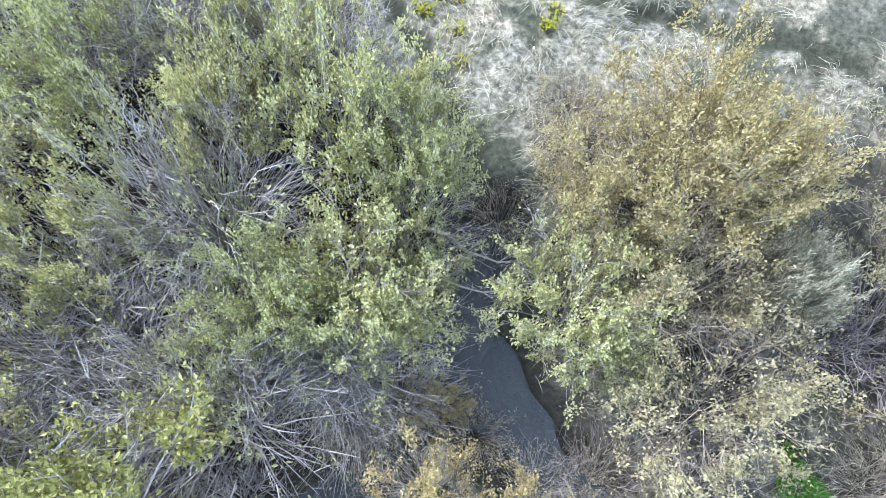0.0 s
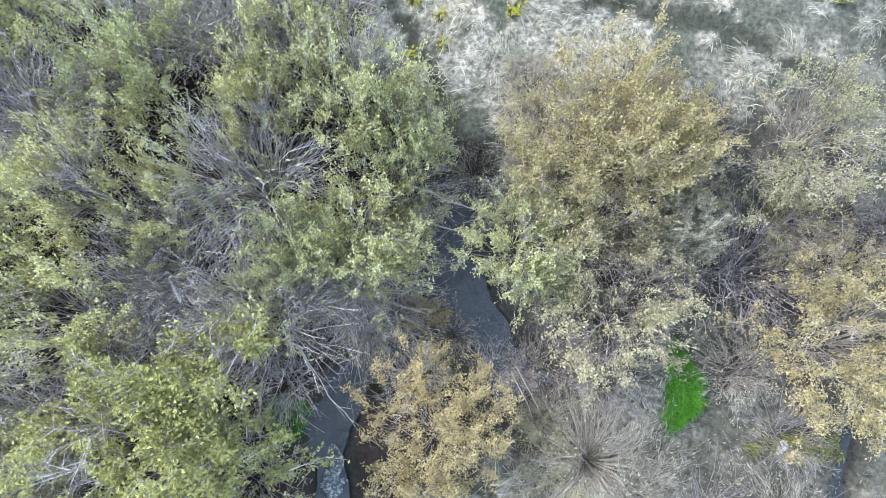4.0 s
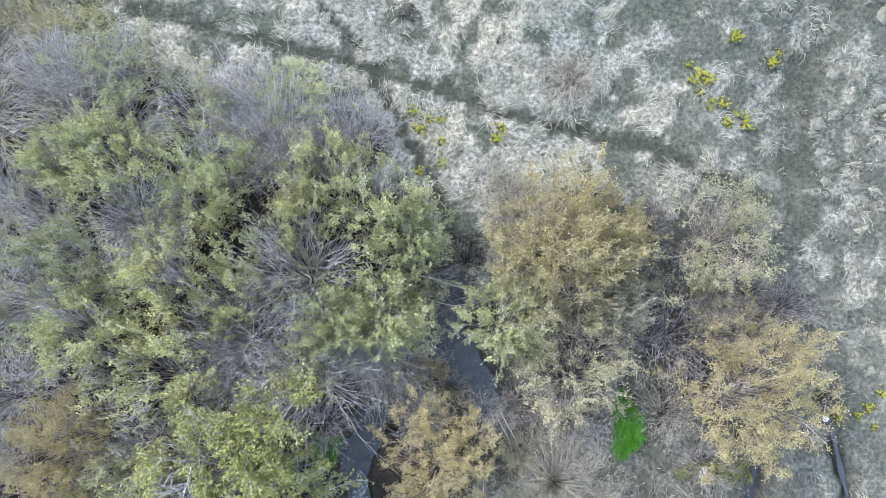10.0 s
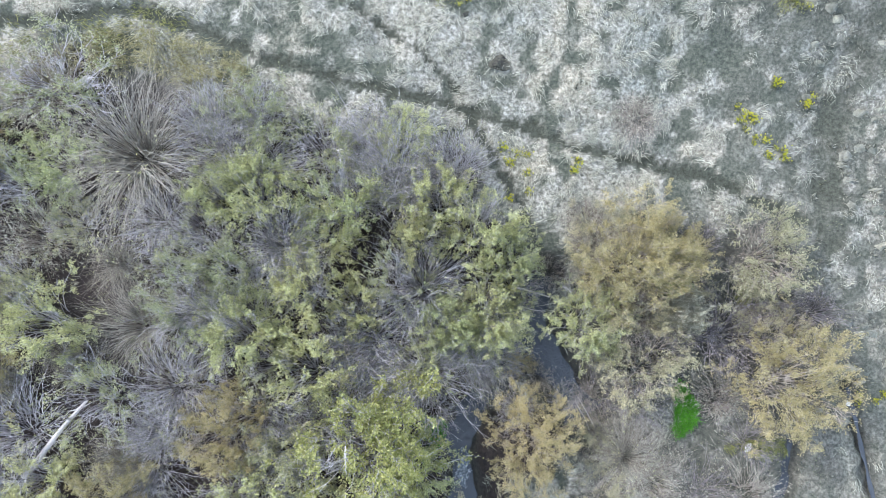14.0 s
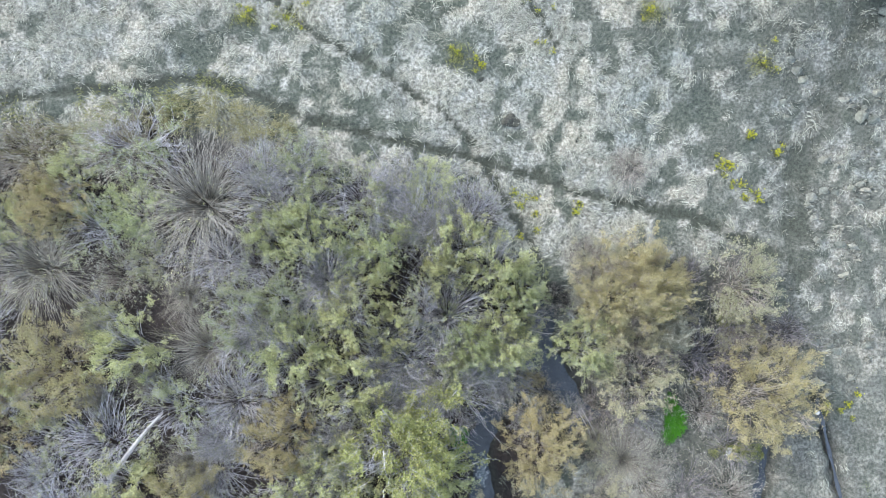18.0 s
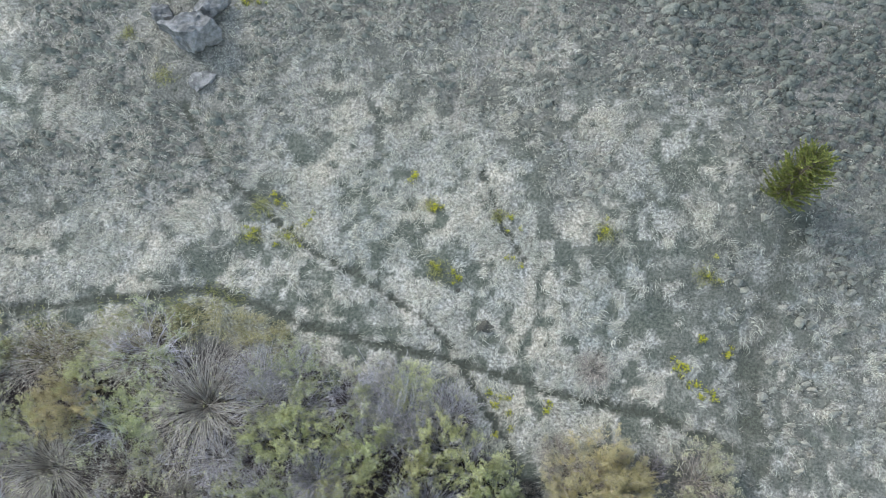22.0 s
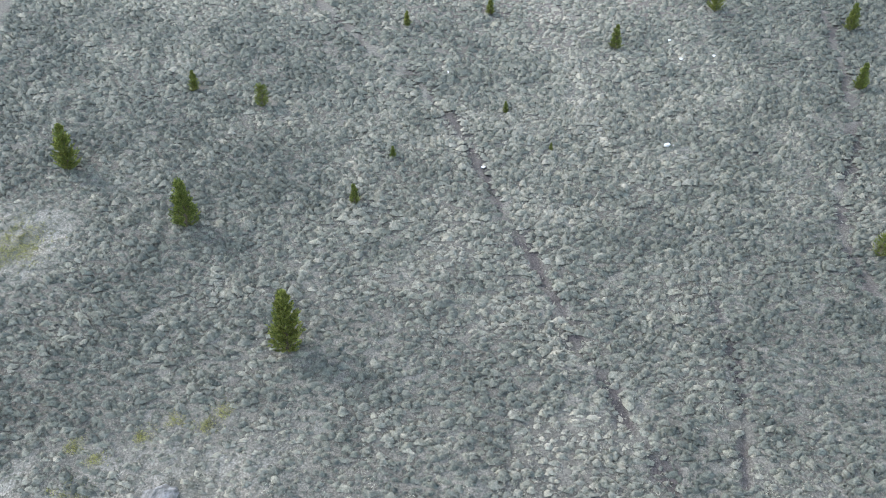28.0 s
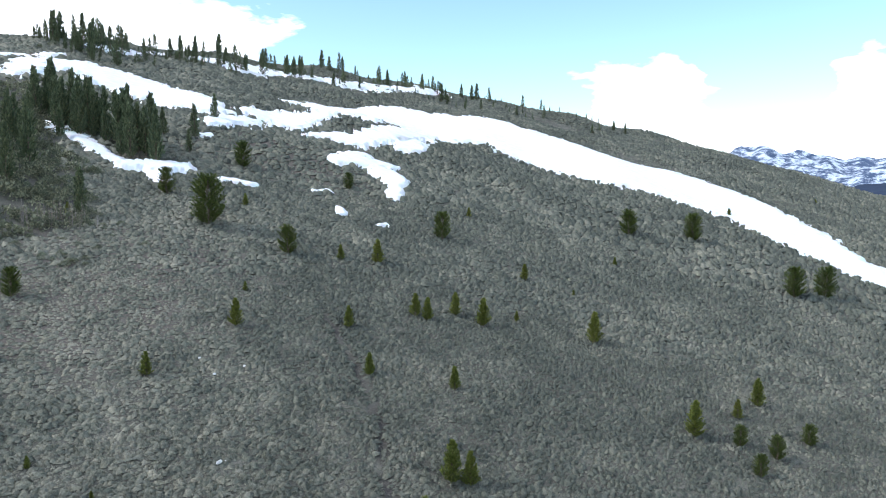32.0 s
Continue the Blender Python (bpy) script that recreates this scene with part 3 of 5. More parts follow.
# willow shrubs in plan: x, y, radius, height, kind, turn
SHRUBS = [
    (6.2, 3.1, 1.75, 2.7, "ochre"), (4.85, 1.3, 1.15, 2.1, "green"), (6.7, 0.0, 1.55, 2.0, "tan"), (10.5, 3.6, 1.5, 2.1, "tan"),
    (11.1, -0.3, 1.75, 2.4, "ochre"), (9.4, 1.2, 1.4, 1.3, "dark"), (3.3, -2.3, 1.45, 2.0, "ochre"), (6.3, -2.7, 1.6, 1.2, "star"),
    (-1.5, -2.4, 2.1, 3.4, "bright"), (-1.0, 2.4, 0.95, 3.0, "dull"), (1.5, 3.9, 1.2, 2.8, "green"), (0.4, 4.8, 1.15, 2.6, "green"),
    (1.9, 1.4, 1.25, 2.7, "green"), (0.1, -0.1, 1.7, 2.0, "bare"), (-3.5, 2.2, 1.05, 2.8, "green"), (-3.3, -0.3, 1.3, 2.6, "green"),
    (-1.6, 0.7, 1.5, 1.9, "bare"), (-1.0, 6.0, 1.2, 2.0, "bare"), (0.9, 6.0, 1.0, 1.7, "bare"), (-5.5, 7.3, 1.4, 1.6, "dull"),
    (-5.2, 5.0, 1.2, 2.4, "green"), (-2.7, 4.6, 1.2, 2.6, "green"), (-3.2, 6.4, 1.3, 2.0, "dull"), (-6.2, 2.9, 1.2, 2.2, "dull"),
    (-5.5, 0.7, 1.3, 2.4, "green"), (-7.3, 1.6, 1.3, 2.2, "dull"), (-5.9, -2.1, 1.3, 2.3, "ochre"), (-7.6, -0.8, 1.5, 1.6, "bare"),
    (-3.9, -2.4, 1.3, 2.2, "dull"), (-9.05, 6.25, 3.2, 2.2, "star"), (-14.8, 3.8, 2.6, 1.9, "star"), (-14.4, 6.0, 1.25, 1.9, "ochre"),
    (-13.9, 0.1, 1.8, 2.1, "ochre"), (-12.2, -2.3, 1.6, 1.6, "bare"), (-9.6, -1.1, 1.4, 1.9, "dull"),
    (-8.7, 1.0, 2.0, 1.3, "star"), (-11.9, 3.6, 1.3, 1.4, "straw"), (-12.0, 8.0, 1.5, 1.5, "straw"), (-15.6, 8.0, 1.6, 1.4, "straw"),
    (-17.2, 5.0, 1.5, 1.9, "dull"), (-17.0, 1.8, 1.6, 1.8, "bare"), (-16.5, -1.8, 1.7, 1.9, "ochre"), (-7.0, 4.0, 1.0, 1.6, "bare"),
    (-4.5, 3.3, 1.1, 1.7, "bare"), (-2.2, -1.0, 1.2, 1.6, "bare"), (2.4, 0.1, 0.9, 1.3, "bare"), (-6.6, 6.3, 1.2, 1.8, "bare"),
    (-9.5, -4.5, 1.6, 2.0, "ochre"), (-5.0, -5.0, 1.7, 2.3, "green"), (-13.5, -5.2, 1.8, 1.8, "bare"), (3.0, -5.6, 1.6, 2.0, "tan"),
    (7.4, -5.5, 1.6, 1.6, "straw"), (-1.2, -6.5, 1.6, 2.2, "green"), (9.2, -0.9, 0.8, 1.0, "straw"), (7.9, 1.7, 0.6, 1.8, "pale"),
    (1.9, -0.2, 1.1, 1.0, "star"), (3.0, 0.1, 0.5, 0.8, "ochre"), (5.5, -1.9, 0.8, 0.9, "star"), (2.6, 2.5, 0.8, 1.2, "bare"), (3.9, 3.0, 0.7, 0.9, "straw"),
    (6.6, 7.9, 0.85, 0.6, "straw"), (8.6, 3.9, 0.9, 0.8, "dark"), (12.3, 1.9, 0.9, 0.9, "dark"), (5.0, 4.6, 0.8, 0.7, "straw"),
    (6.2, 1.5, 1.35, 2.0, "tan"), (7.3, 3.4, 1.2, 2.0, "ochre"), (-4.4, 3.5, 2.0, 2.1, "fan"), (-0.1, 2.3, 2.2, 2.2, "fan"), (1.7, 0.5, 1.6, 1.4, "fan"), (-2.4, 0.4, 1.6, 1.6, "fan"), (-6.6, 1.4, 1.7, 1.5, "fan"), (-0.6, 5.0, 1.3, 2.3, "fan"), (-11.3, 0.9, 1.3, 2.3, "green"),
    (-5.9, 7.5, 1.4, 1.2, "fan"), (0.3, 5.9, 1.5, 1.5, "fan"), (-11.5, 8.2, 1.8, 1.3, "dull"), (-1.2, 5.3, 1.2, 2.2, "bare"),
    (0.7, 1.2, 0.95, 2.3, "green"), (-0.2, 3.7, 0.85, 2.5, "green"), (-2.1, 1.6, 0.95, 2.2, "green"), 
    (0.2, 0.2, 0.9, 2.1, "dull"), (-4.5, -0.1, 0.9, 2.2, "dull"), (2.5, 3.2, 0.9, 2.2, "green"), (2.6, 1.6, 0.7, 1.8, "dull"), (-6.6, 5.0, 0.8, 2.1, "green"),
]
THICKET = np.array([(s[0], s[1], s[2]) for s in SHRUBS])


# thicket cover; on the ground it also masks the painted shade
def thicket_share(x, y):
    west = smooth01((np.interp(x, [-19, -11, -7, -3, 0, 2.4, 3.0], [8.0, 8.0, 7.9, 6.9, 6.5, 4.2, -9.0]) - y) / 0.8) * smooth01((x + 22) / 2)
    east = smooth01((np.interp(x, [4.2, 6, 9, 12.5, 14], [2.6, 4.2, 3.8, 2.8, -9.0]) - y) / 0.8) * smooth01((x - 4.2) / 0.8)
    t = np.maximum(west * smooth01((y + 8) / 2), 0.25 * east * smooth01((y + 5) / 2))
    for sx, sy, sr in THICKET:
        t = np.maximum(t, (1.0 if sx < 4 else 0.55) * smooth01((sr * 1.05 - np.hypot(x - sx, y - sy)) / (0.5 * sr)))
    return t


def soil_share(x, y):
    """Where grey soil shows: under the sagebrush and in the damp ground to the east."""
    damp = 0.4 * smooth01((x - 6.0) / 5) * smooth01((17 - y) / 3) * smooth01(0.25 + 0.9 * patchy(x, y, 0.9, 33))
    return np.maximum(sage_share(x, y), damp)


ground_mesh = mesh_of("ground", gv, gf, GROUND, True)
for key, share in (("trail", trail_share), ("sage", soil_share), ("wet", wet_share), ("thicket", thicket_share), ("gully", gully_share), ("straw", straw_share), ("rust_shade", rust_shade_share), ("scrub", scrub_share)):
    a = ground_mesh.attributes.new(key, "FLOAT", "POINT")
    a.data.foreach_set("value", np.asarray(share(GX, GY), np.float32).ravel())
tagged(new("ground", ground_mesh), "pale dry meadow rising into a grey sagebrush hillside", "ground", kind="structure")

# brook water
m, n, l, b = mat("brook_water", 0.08)
b.inputs["Base Color"].default_value = (0.06, 0.068, 0.078, 1)
b.inputs["Specular IOR Level"].default_value = 0.5
bump(n, l, b, noise_tex(n, l, 7.0, 5.0, 0.7), 1.0, 0.06)
WATER = m


def ribbon(line, half, drop, name, label):
    pts = []
    for (x0, y0), (x1, y1) in zip(line[:-1], line[1:]):
        for s in np.linspace(0, 1, 8, endpoint=False):
            pts.append((x0 + (x1 - x0) * s, y0 + (y1 - y0) * s))
    pts = np.array(pts + [line[-1]])
    way = np.gradient(pts, axis=0)
    side = np.stack([-way[:, 1], way[:, 0]], 1) / np.linalg.norm(way, axis=1, keepdims=True)
    cols = np.linspace(-1, 1, 7)
    grid = pts[:, None] + side[:, None] * (cols[None] * (half * (0.5 + 0.95 * patchy(pts[:, 0], pts[:, 1], 0.6, 17)))[:, None])[..., None]
    z = height(pts[:, 0], pts[:, 1])[:, None] - drop + 0.02 * wavy(grid[..., 0], grid[..., 1], 0.7, 12)
    v = np.concatenate([grid, z[..., None]], -1).reshape(-1, 3)
    ids = np.arange(len(pts) * 7).reshape(-1, 7)
    f = np.stack([ids[:-1, :-1], ids[:-1, 1:], ids[1:, 1:], ids[1:, :-1]], -1).reshape(-1, 4)
    tagged(new(name, mesh_of(name, v, f, WATER, True)), label, "brook", kind="structure")


ribbon(POOL, 0.62, 0.295, "water_pool", "still dark pool between the willow roots")
ribbon(BROOK, 0.46, 0.30, "water_brook", "dark shallow brook running under the willows")
ribbon(BROOK_SIDE, 0.17, 0.30, "water_side_channel", "narrow dark side channel in the grass")
ribbon(BROOK_EAST, 0.07, 0.30, "water_east_channel", "narrow dark channel beside the pale grass")


# ---- willow shrubs ----
KINDS = {  # stems, twigs a stem, leaves a twig, leaf length, leaf breadth, leaf, bark, thickness
    "green": (64, 10, 13, 0.050, 0.56, LEAF_GREEN, STEM_GREY, 0.0135),
    "dull": (64, 10, 9, 0.048, 0.52, LEAF_SAGE, STEM_GREY, 0.013),
    "ochre": (72, 12, 21, 0.034, 0.55, LEAF_OCHRE, STEM_TAN, 0.010),
    "tan": (68, 10, 11, 0.042, 0.55, LEAF_TAN, STEM_TAN, 0.009),
    "bright": (72, 14, 14, 0.044, 0.6, LEAF_BRIGHT, STEM_GREY, 0.013),
    "bare": (190, 2, 0.5, 0.055, 0.5, LEAF_SAGE, STEM_GREY, 0.0105),
    "star": (620, 2, 1, 0.034, 0.42, LEAF_GREEN, STEM_OLIVE, 0.0042),
    "fan": (300, 3, 0.8, 0.04, 0.5, LEAF_SAGE, STEM_GREY, 0.0062),
    "straw": (200, 4, 2, 0.11, 0.12, STRAW, STEM_TAN, 0.008),
    "dark": (100, 2, 0.5, 0.055, 0.45, LEAF_TAN, STEM_DARK, 0.011),
    "pale": (170, 5, 12, 0.12, 0.22, STRAW, STEM_TAN, 0.010),
}
PUFFS = {"green": 0.40, "dull": 0.41, "ochre": 0.36, "tan": 0.4, "bright": 0.41, "star": 0.5}   # how far the leaves gather in puffs
LABELS = {
    "green": "grey-stemmed willow shrub with fresh yellow-green leaves", "dull": "rounded willow shrub with dull sage-green leaves",
    "ochre": "willow shrub covered in ochre yellow catkins", "tan": "willow shrub with dry tan catkins and buds",
    "bright": "bushy young cottonwood in bright yellow-green leaf", "bare": "leafless tangle of bleached grey willow stems",
    "star": "willow clump whose long tan stems fan out", "fan": "bare grey willow whose stems arch outward", "straw": "low straw-coloured clump of dead stems",
    "dark": "low bare shrub with dark purplish twigs", "pale": "slender tuft of pale feathery stems",
}
MAIN_STEMS = 7


def shrub_meshes(kind, seed):
    """Stems that arch out of one stool, side twigs and leaves, one metre in radius and height."""
    ns, nt, nl, size, broad, leaf, bark, thick = KINDS[kind]
    rng = np.random.default_rng(seed)
    k = 6
    az = rng.uniform(0, 2 * np.pi, ns)
    reach = np.sqrt(rng.uniform(0.0, 1, ns)) * rng.uniform(0.8, 1.1, ns)
    lobes = 1 + 0.15 * np.sin(3 * az + seed) + 0.10 * np.sin(5 * az + 2 * seed)
    reach = reach * lobes
    top = np.sqrt(np.clip(1.0 - 0.8 * (reach / lobes) ** 2, 0.06, 1)) * rng.uniform(0.62, 1.0, ns)
    if kind in ("star", "straw", "fan"):
        reach = lobes * rng.uniform(0.25, 1.1, ns)
        top = np.clip(1.0 - 0.75 * reach, 0.18, 1.0) * rng.uniform(0.7, 1.1, ns)
    s = np.linspace(0, 1, k)
    root = np.stack([np.cos(az), np.sin(az)], 1) * rng.uniform(0.02, 0.2, ns)[:, None]
    out = s[None] ** rng.uniform(0.9, 1.6, ns)[:, None]
    rise = 1 - (1 - s[None]) ** rng.uniform(1.1, 2.2, ns)[:, None]
    if kind in ("star", "straw", "fan"):
        rise = rise + 0.5 * np.sin(np.pi * s[None]) * rng.uniform(0.3, 1.0, ns)[:, None]
    sway = rng.normal(0, 0.055, (ns, k, 2)).cumsum(axis=1) * s[None, :, None]
    heading = np.stack([np.cos(az), np.sin(az)], 1)
    if kind in ("bare", "dark", "straw"):
        root = heading * (0.4 * np.sqrt(rng.uniform(0, 1, ns)))[:, None]
        swept = np.array([math.cos(seed), math.sin(seed)]) * 0.3
        heading = heading + swept + rng.normal(0, 0.22, heading.shape)
        reach = reach * rng.uniform(0.7, 1.05, ns)
    elif kind not in ("star", "fan"):
        root = heading * rng.uniform(0.02, 0.4, ns)[:, None]
        reach = reach * 0.85
    curl = np.stack([-heading[:, 1], heading[:, 0]], 1) * (rng.normal(0, 0.2, ns) * reach)[:, None]
    sway = sway + curl[:, None] * (s[None, :, None] ** 2)
    plan = root[:, None] + heading[:, None] * (out * reach[:, None])[..., None] + sway
    lines = np.concatenate([plan, (rise * top[:, None])[..., None]], -1)
    rad = thick * rng.uniform(0.45, 1.0, ns)[:, None] * (1 - 0.75 * s[None])
    rad[:MAIN_STEMS] *= 1.25
    fan = kind in ("star", "straw", "fan")

    def offshoots(lines, count, lo, spread, length, lift):
        """Side shoots along each line: (lines, count, 2, 3)."""
        n, k = lines.shape[:2]
        pick = rng.uniform(lo, 1.0, (n, count)) * (k - 1) * 0.995
        i0 = np.minimum(pick.astype(int), k - 2)
        fr = (pick - i0)[..., None]
        row = np.arange(n)[:, None]
        start = lines[row, i0] * (1 - fr) + lines[row, i0 + 1] * fr
        ahead = lines[row, i0 + 1] - lines[row, i0]
        ahead /= np.linalg.norm(ahead, axis=-1, keepdims=True) + 1e-9
        way = ahead + rng.normal(0, spread, (n, count, 3)) + np.array([0, 0, lift])
        way /= np.linalg.norm(way, axis=-1, keepdims=True)
        end = start + way * (length * rng.uniform(0.5, 1.25, (n, count)))[..., None]
        return np.stack([start, end], 2)

    if fan:
        tw = offshoots(lines, nt, 0.3, 0.3, 0.28, 0.1)
    else:
        limbs = offshoots(lines, 3, 0.4, 0.55, 0.30, 0.15)
        per = max(nt // 2, 1)
        sub = offshoots(limbs.reshape(-1, 2, 3), per, 0.15, 0.8, 0.16, 0.2).reshape(ns, 3 * per, 2, 3)
        tw = np.concatenate([limbs, sub], 1)
    t3 = np.array([0.0, 1.0])
    twr = np.full((tw.shape[1], 1), thick * 0.26) * (1 - 0.7 * t3)[None]
    if not fan:
        twr[:3] *= 1.7
    stems = []
    for i in range(MAIN_STEMS):
        v, f = join_arrays([tubes(lines[i:i + 1], rad[i:i + 1], 5), tubes(tw[i], twr, 3)])
        stems.append(mesh_of("stem", v, f, bark))
    rest = tw[MAIN_STEMS:].reshape(-1, 2, 3)
    wv, wf = join_arrays([tubes(lines[MAIN_STEMS:], rad[MAIN_STEMS:], 3), tubes(rest, np.tile(twr, (len(rest) // len(twr), 1)), 3)])
    # leaves
    tw = tw.reshape(-1, 2, 3)
    reps = np.repeat(np.arange(len(tw)), nl) if nl >= 1 else rng.choice(len(tw), int(len(tw) * nl))
    fr = (1.08 - 0.75 * rng.uniform(0, 1, len(reps)) ** 1.6)[:, None]
    at = tw[reps, 0] * (1 - fr) + tw[reps, 1] * fr + rng.normal(0, 0.022, (len(reps), 3))
    if kind in PUFFS:
        puff = 0.65 * patchy(at[:, 0] + 0.4 * at[:, 2], at[:, 1], 0.36, seed) + 0.35 * patchy(at[:, 0], at[:, 1] + 0.4 * at[:, 2], 0.15, seed + 1)
        keep = puff + rng.normal(0, 0.05, len(puff)) > PUFFS[kind]
        at, reps = at[keep], reps[keep]
    lw = (tw[reps, 1] - tw[reps, 0]) * 0.8 + rng.normal(0, 0.16, (len(reps), 3))
    sz = size * rng.uniform(0.5, 1.05, len(reps))
    lv, lf = leaves(rng, at, lw, sz, sz * broad)
    return stems, mesh_of("twig_tangle", wv, wf, bark), mesh_of("foliage", lv, lf, leaf)


# lesser growth that fills the thicket between the named shrubs
rng = np.random.default_rng(314)
FILL = []
for cx in np.arange(-18.5, 13, 1.5):
    for cy in np.arange(-6.5, 9, 1.5):
        x, y = cx + rng.uniform(-0.45, 0.45), cy + rng.uniform(-0.45, 0.45)
        roll, size = rng.uniform(), rng.uniform(0.85, 1.15)
        west = x < 2.8 and y < np.interp(x, [-19, -11, -7, -3, 0, 2.8], [8.6, 8.6, 8.4, 7.3, 7.0, 4.6])
        east = x > 4.4 and y < np.interp(x, [4.4, 6, 9, 12.5], [3.2, 4.6, 4.2, 3.2])
        if not (west or east) or min(np.hypot(s[0] - x, s[1] - y) / s[2] for s in SHRUBS) < (0.62 if west else 0.5):
            continue
        if min(away(x, y, TRAIL_MAIN), away(x, y, TRAIL_LOWER)) < 0.75 or away(x, y, BROOK) < 0.95 or min(away(x, y, BROOK_SIDE), away(x, y, BROOK_EAST)) < 0.8:
            continue
        if west and rng.uniform() < (0.45 if x < -11 else 0.28):
            continue
        if west:
            kind = ("star" if roll < 0.3 else "ochre" if roll < 0.38 else "dull" if roll < 0.6 else "green" if roll < 0.82 else "bare") if x < -8 else "bare" if roll < 0.4 else "dull" if roll < 0.62 else "green" if roll < 0.93 else "straw"
            FILL.append((x, y, size * 1.12, rng.uniform(1.0, 1.8), kind))
        elif np.hypot(x - 8.2, y + 1.2) > 1.5:
            kind = "tan" if roll < 0.35 else "straw" if roll < 0.55 else "dark"
            FILL.append((x, y, size * 0.95, rng.uniform(0.6, 1.1), kind))
for _ in range(36):
    x, y, h = rng.uniform(-17, 2.2), rng.uniform(-5, 7.4), rng.uniform(0.55, 1.0)
    if y < np.interp(x, [-19, -7, -3, 0, 2.8], [8.2, 7.8, 6.8, 6.4, 4.0]) and min(away(x, y, TRAIL_MAIN), away(x, y, TRAIL_LOWER)) > 0.75 and away(x, y, BROOK) > 0.85 and x > -9 and min(np.hypot(s[0] - x, s[1] - y) / s[2] for s in SHRUBS if s[4] == "star") > 0.9:
        FILL.append((x, y, rng.uniform(0.8, 1.2), h, "bare"))
FILL += [(2.9, -1.2, 0.7, 0.9, "bare"), (5.1, -0.9, 0.6, 0.5, "straw"), (3.6, -0.3, 0.6, 0.8, "straw"), (4.5, -1.0, 0.55, 0.6, "bare")]
SHRUBS = SHRUBS + FILL

CAT = {"bright": "tree", "pale": "shrub"}
VARIANTS = {"green": 3, "bare": 3, "ochre": 2, "dull": 2, "straw": 2, "star": 2, "fan": 2}
masters, seen = {}, {}
for i, (x, y, r, h, kind) in enumerate(SHRUBS):
    seen[kind] = seen.get(kind, -1) + 1
    key = (kind, seen[kind] % VARIANTS.get(kind, 1))
    name = "cottonwood" if kind == "bright" else "willow_shrub" if kind not in ("straw", "pale", "dark") else "low_shrub"
    place = pose(x, y, surf(x, y) - 0.04, 0, 0, (i * 67) % 360) @ Matrix.Diagonal((r, r, h, 1))
    if key not in masters:
        stems, tangle, foliage = shrub_meshes(kind, 11 + 7 * len(masters))
        e = thing(name, 0, 0, 0, LABELS[kind], CAT.get(kind, "shrub"), "willow thicket along the brook")
        for stem in stems:
            part("stem", stem, e)
        part("twig_tangle", tangle, e)
        part("foliage", foliage, e)
        e.matrix_basis = place
        masters[key] = e
    else:
        src = masters[key]
        keep = src.matrix_basis.copy()
        src.matrix_basis = Matrix.Identity(4)
        c = copy_thing(src, place)
        src.matrix_basis = keep


# ---- grass, flowers and sagebrush (uncountable) ----
def scatter(rng, x0, x1, y0, y1, per_m2, share):
    n = int((x1 - x0) * (y1 - y0) * per_m2)
    x, y = rng.uniform(x0, x1, n), rng.uniform(y0, y1, n)
    keep = rng.uniform(0, 1, n) < share(x, y)
    return x[keep], y[keep]


def meadow_share(x, y):
    return straw_share(x, y) * (1 - 0.98 * trail_share(x, y)) * (1 - 0.8 * sage_share(x, y)) * (1 - wet_share(x, y)) * (1 - 0.9 * thicket_share(x, y)) * (1 - 0.3 * smooth01((x - 4) / 7)) * (1 - 0.55 * smooth01((x - 7) / 3) * smooth01((4 - y) / 3))


def tufts(name, rng, x, y, blades_each, tall, width, lay, material, label, spread=0.09):
    n = len(x) * blades_each
    cx, cy = np.repeat(x, blades_each), np.repeat(y, blades_each)
    drift = np.repeat(-1.9 + 1.5 * wavy(x, y, 2.2, 71) + rng.normal(0, 0.35, len(x)), blades_each)
    px_, py_ = cx + rng.normal(0, spread, n), cy + rng.normal(0, spread, n)
    at = np.stack([px_, py_, surface(px_, py_) - 0.02], 1)
    a = drift + rng.normal(0, 0.4, n)
    amount = lay * rng.uniform(0.3, 1.3, n)
    lean = np.stack([np.cos(a) * amount, np.sin(a) * amount, -0.35 * amount], 1)
    v, f = blades(rng, at, lean, tall * rng.uniform(0.5, 1.2, n), width * rng.uniform(0.6, 1.3, n))
    return tagged(new(name, mesh_of(name, v, f, material)), label, "grass", kind="stuff")


rng = np.random.default_rng(5)
gxs, gys = scatter(rng, -22, 20, -4, 27, 19, meadow_share)
tufts("dry_grass", rng, gxs, gys, 14, 0.27, 0.014, 1.1, STRAW, "matted pale straw-coloured dry grass tussocks")
gxs, gys = scatter(rng, -26, 16, 12, 34, 15, lambda x, y: smooth01(1.15 - (y - 14) / 15 - 0.3 * smooth01((x - 3) / 6)) * smooth01(0.35 + 0.9 * wavy(x, y, 4.5, 23) + 0.4 * wavy(x, y, 1.2, 24)) * (1 - trail_share(x, y)))
tufts("slope_grass", rng, gxs, gys, 11, 0.26, 0.012, 1.0, STRAW, "short dry tufts between the lowest sagebrush")
gxs, gys = scatter(rng, -22, 22, -6, 24, 7, lambda x, y: np.clip(0.3 + 0.5 * wavy(x, y, 2.3, 31), 0, 1) * (1 - 0.8 * trail_share(x, y)) * (1 - wet_share(x, y)) * (1 - 0.7 * sage_share(x, y)))
tufts("green_grass", rng, gxs, gys, 7, 0.12, 0.014, 0.5, GRASS, "short new green grass between the dry tufts")


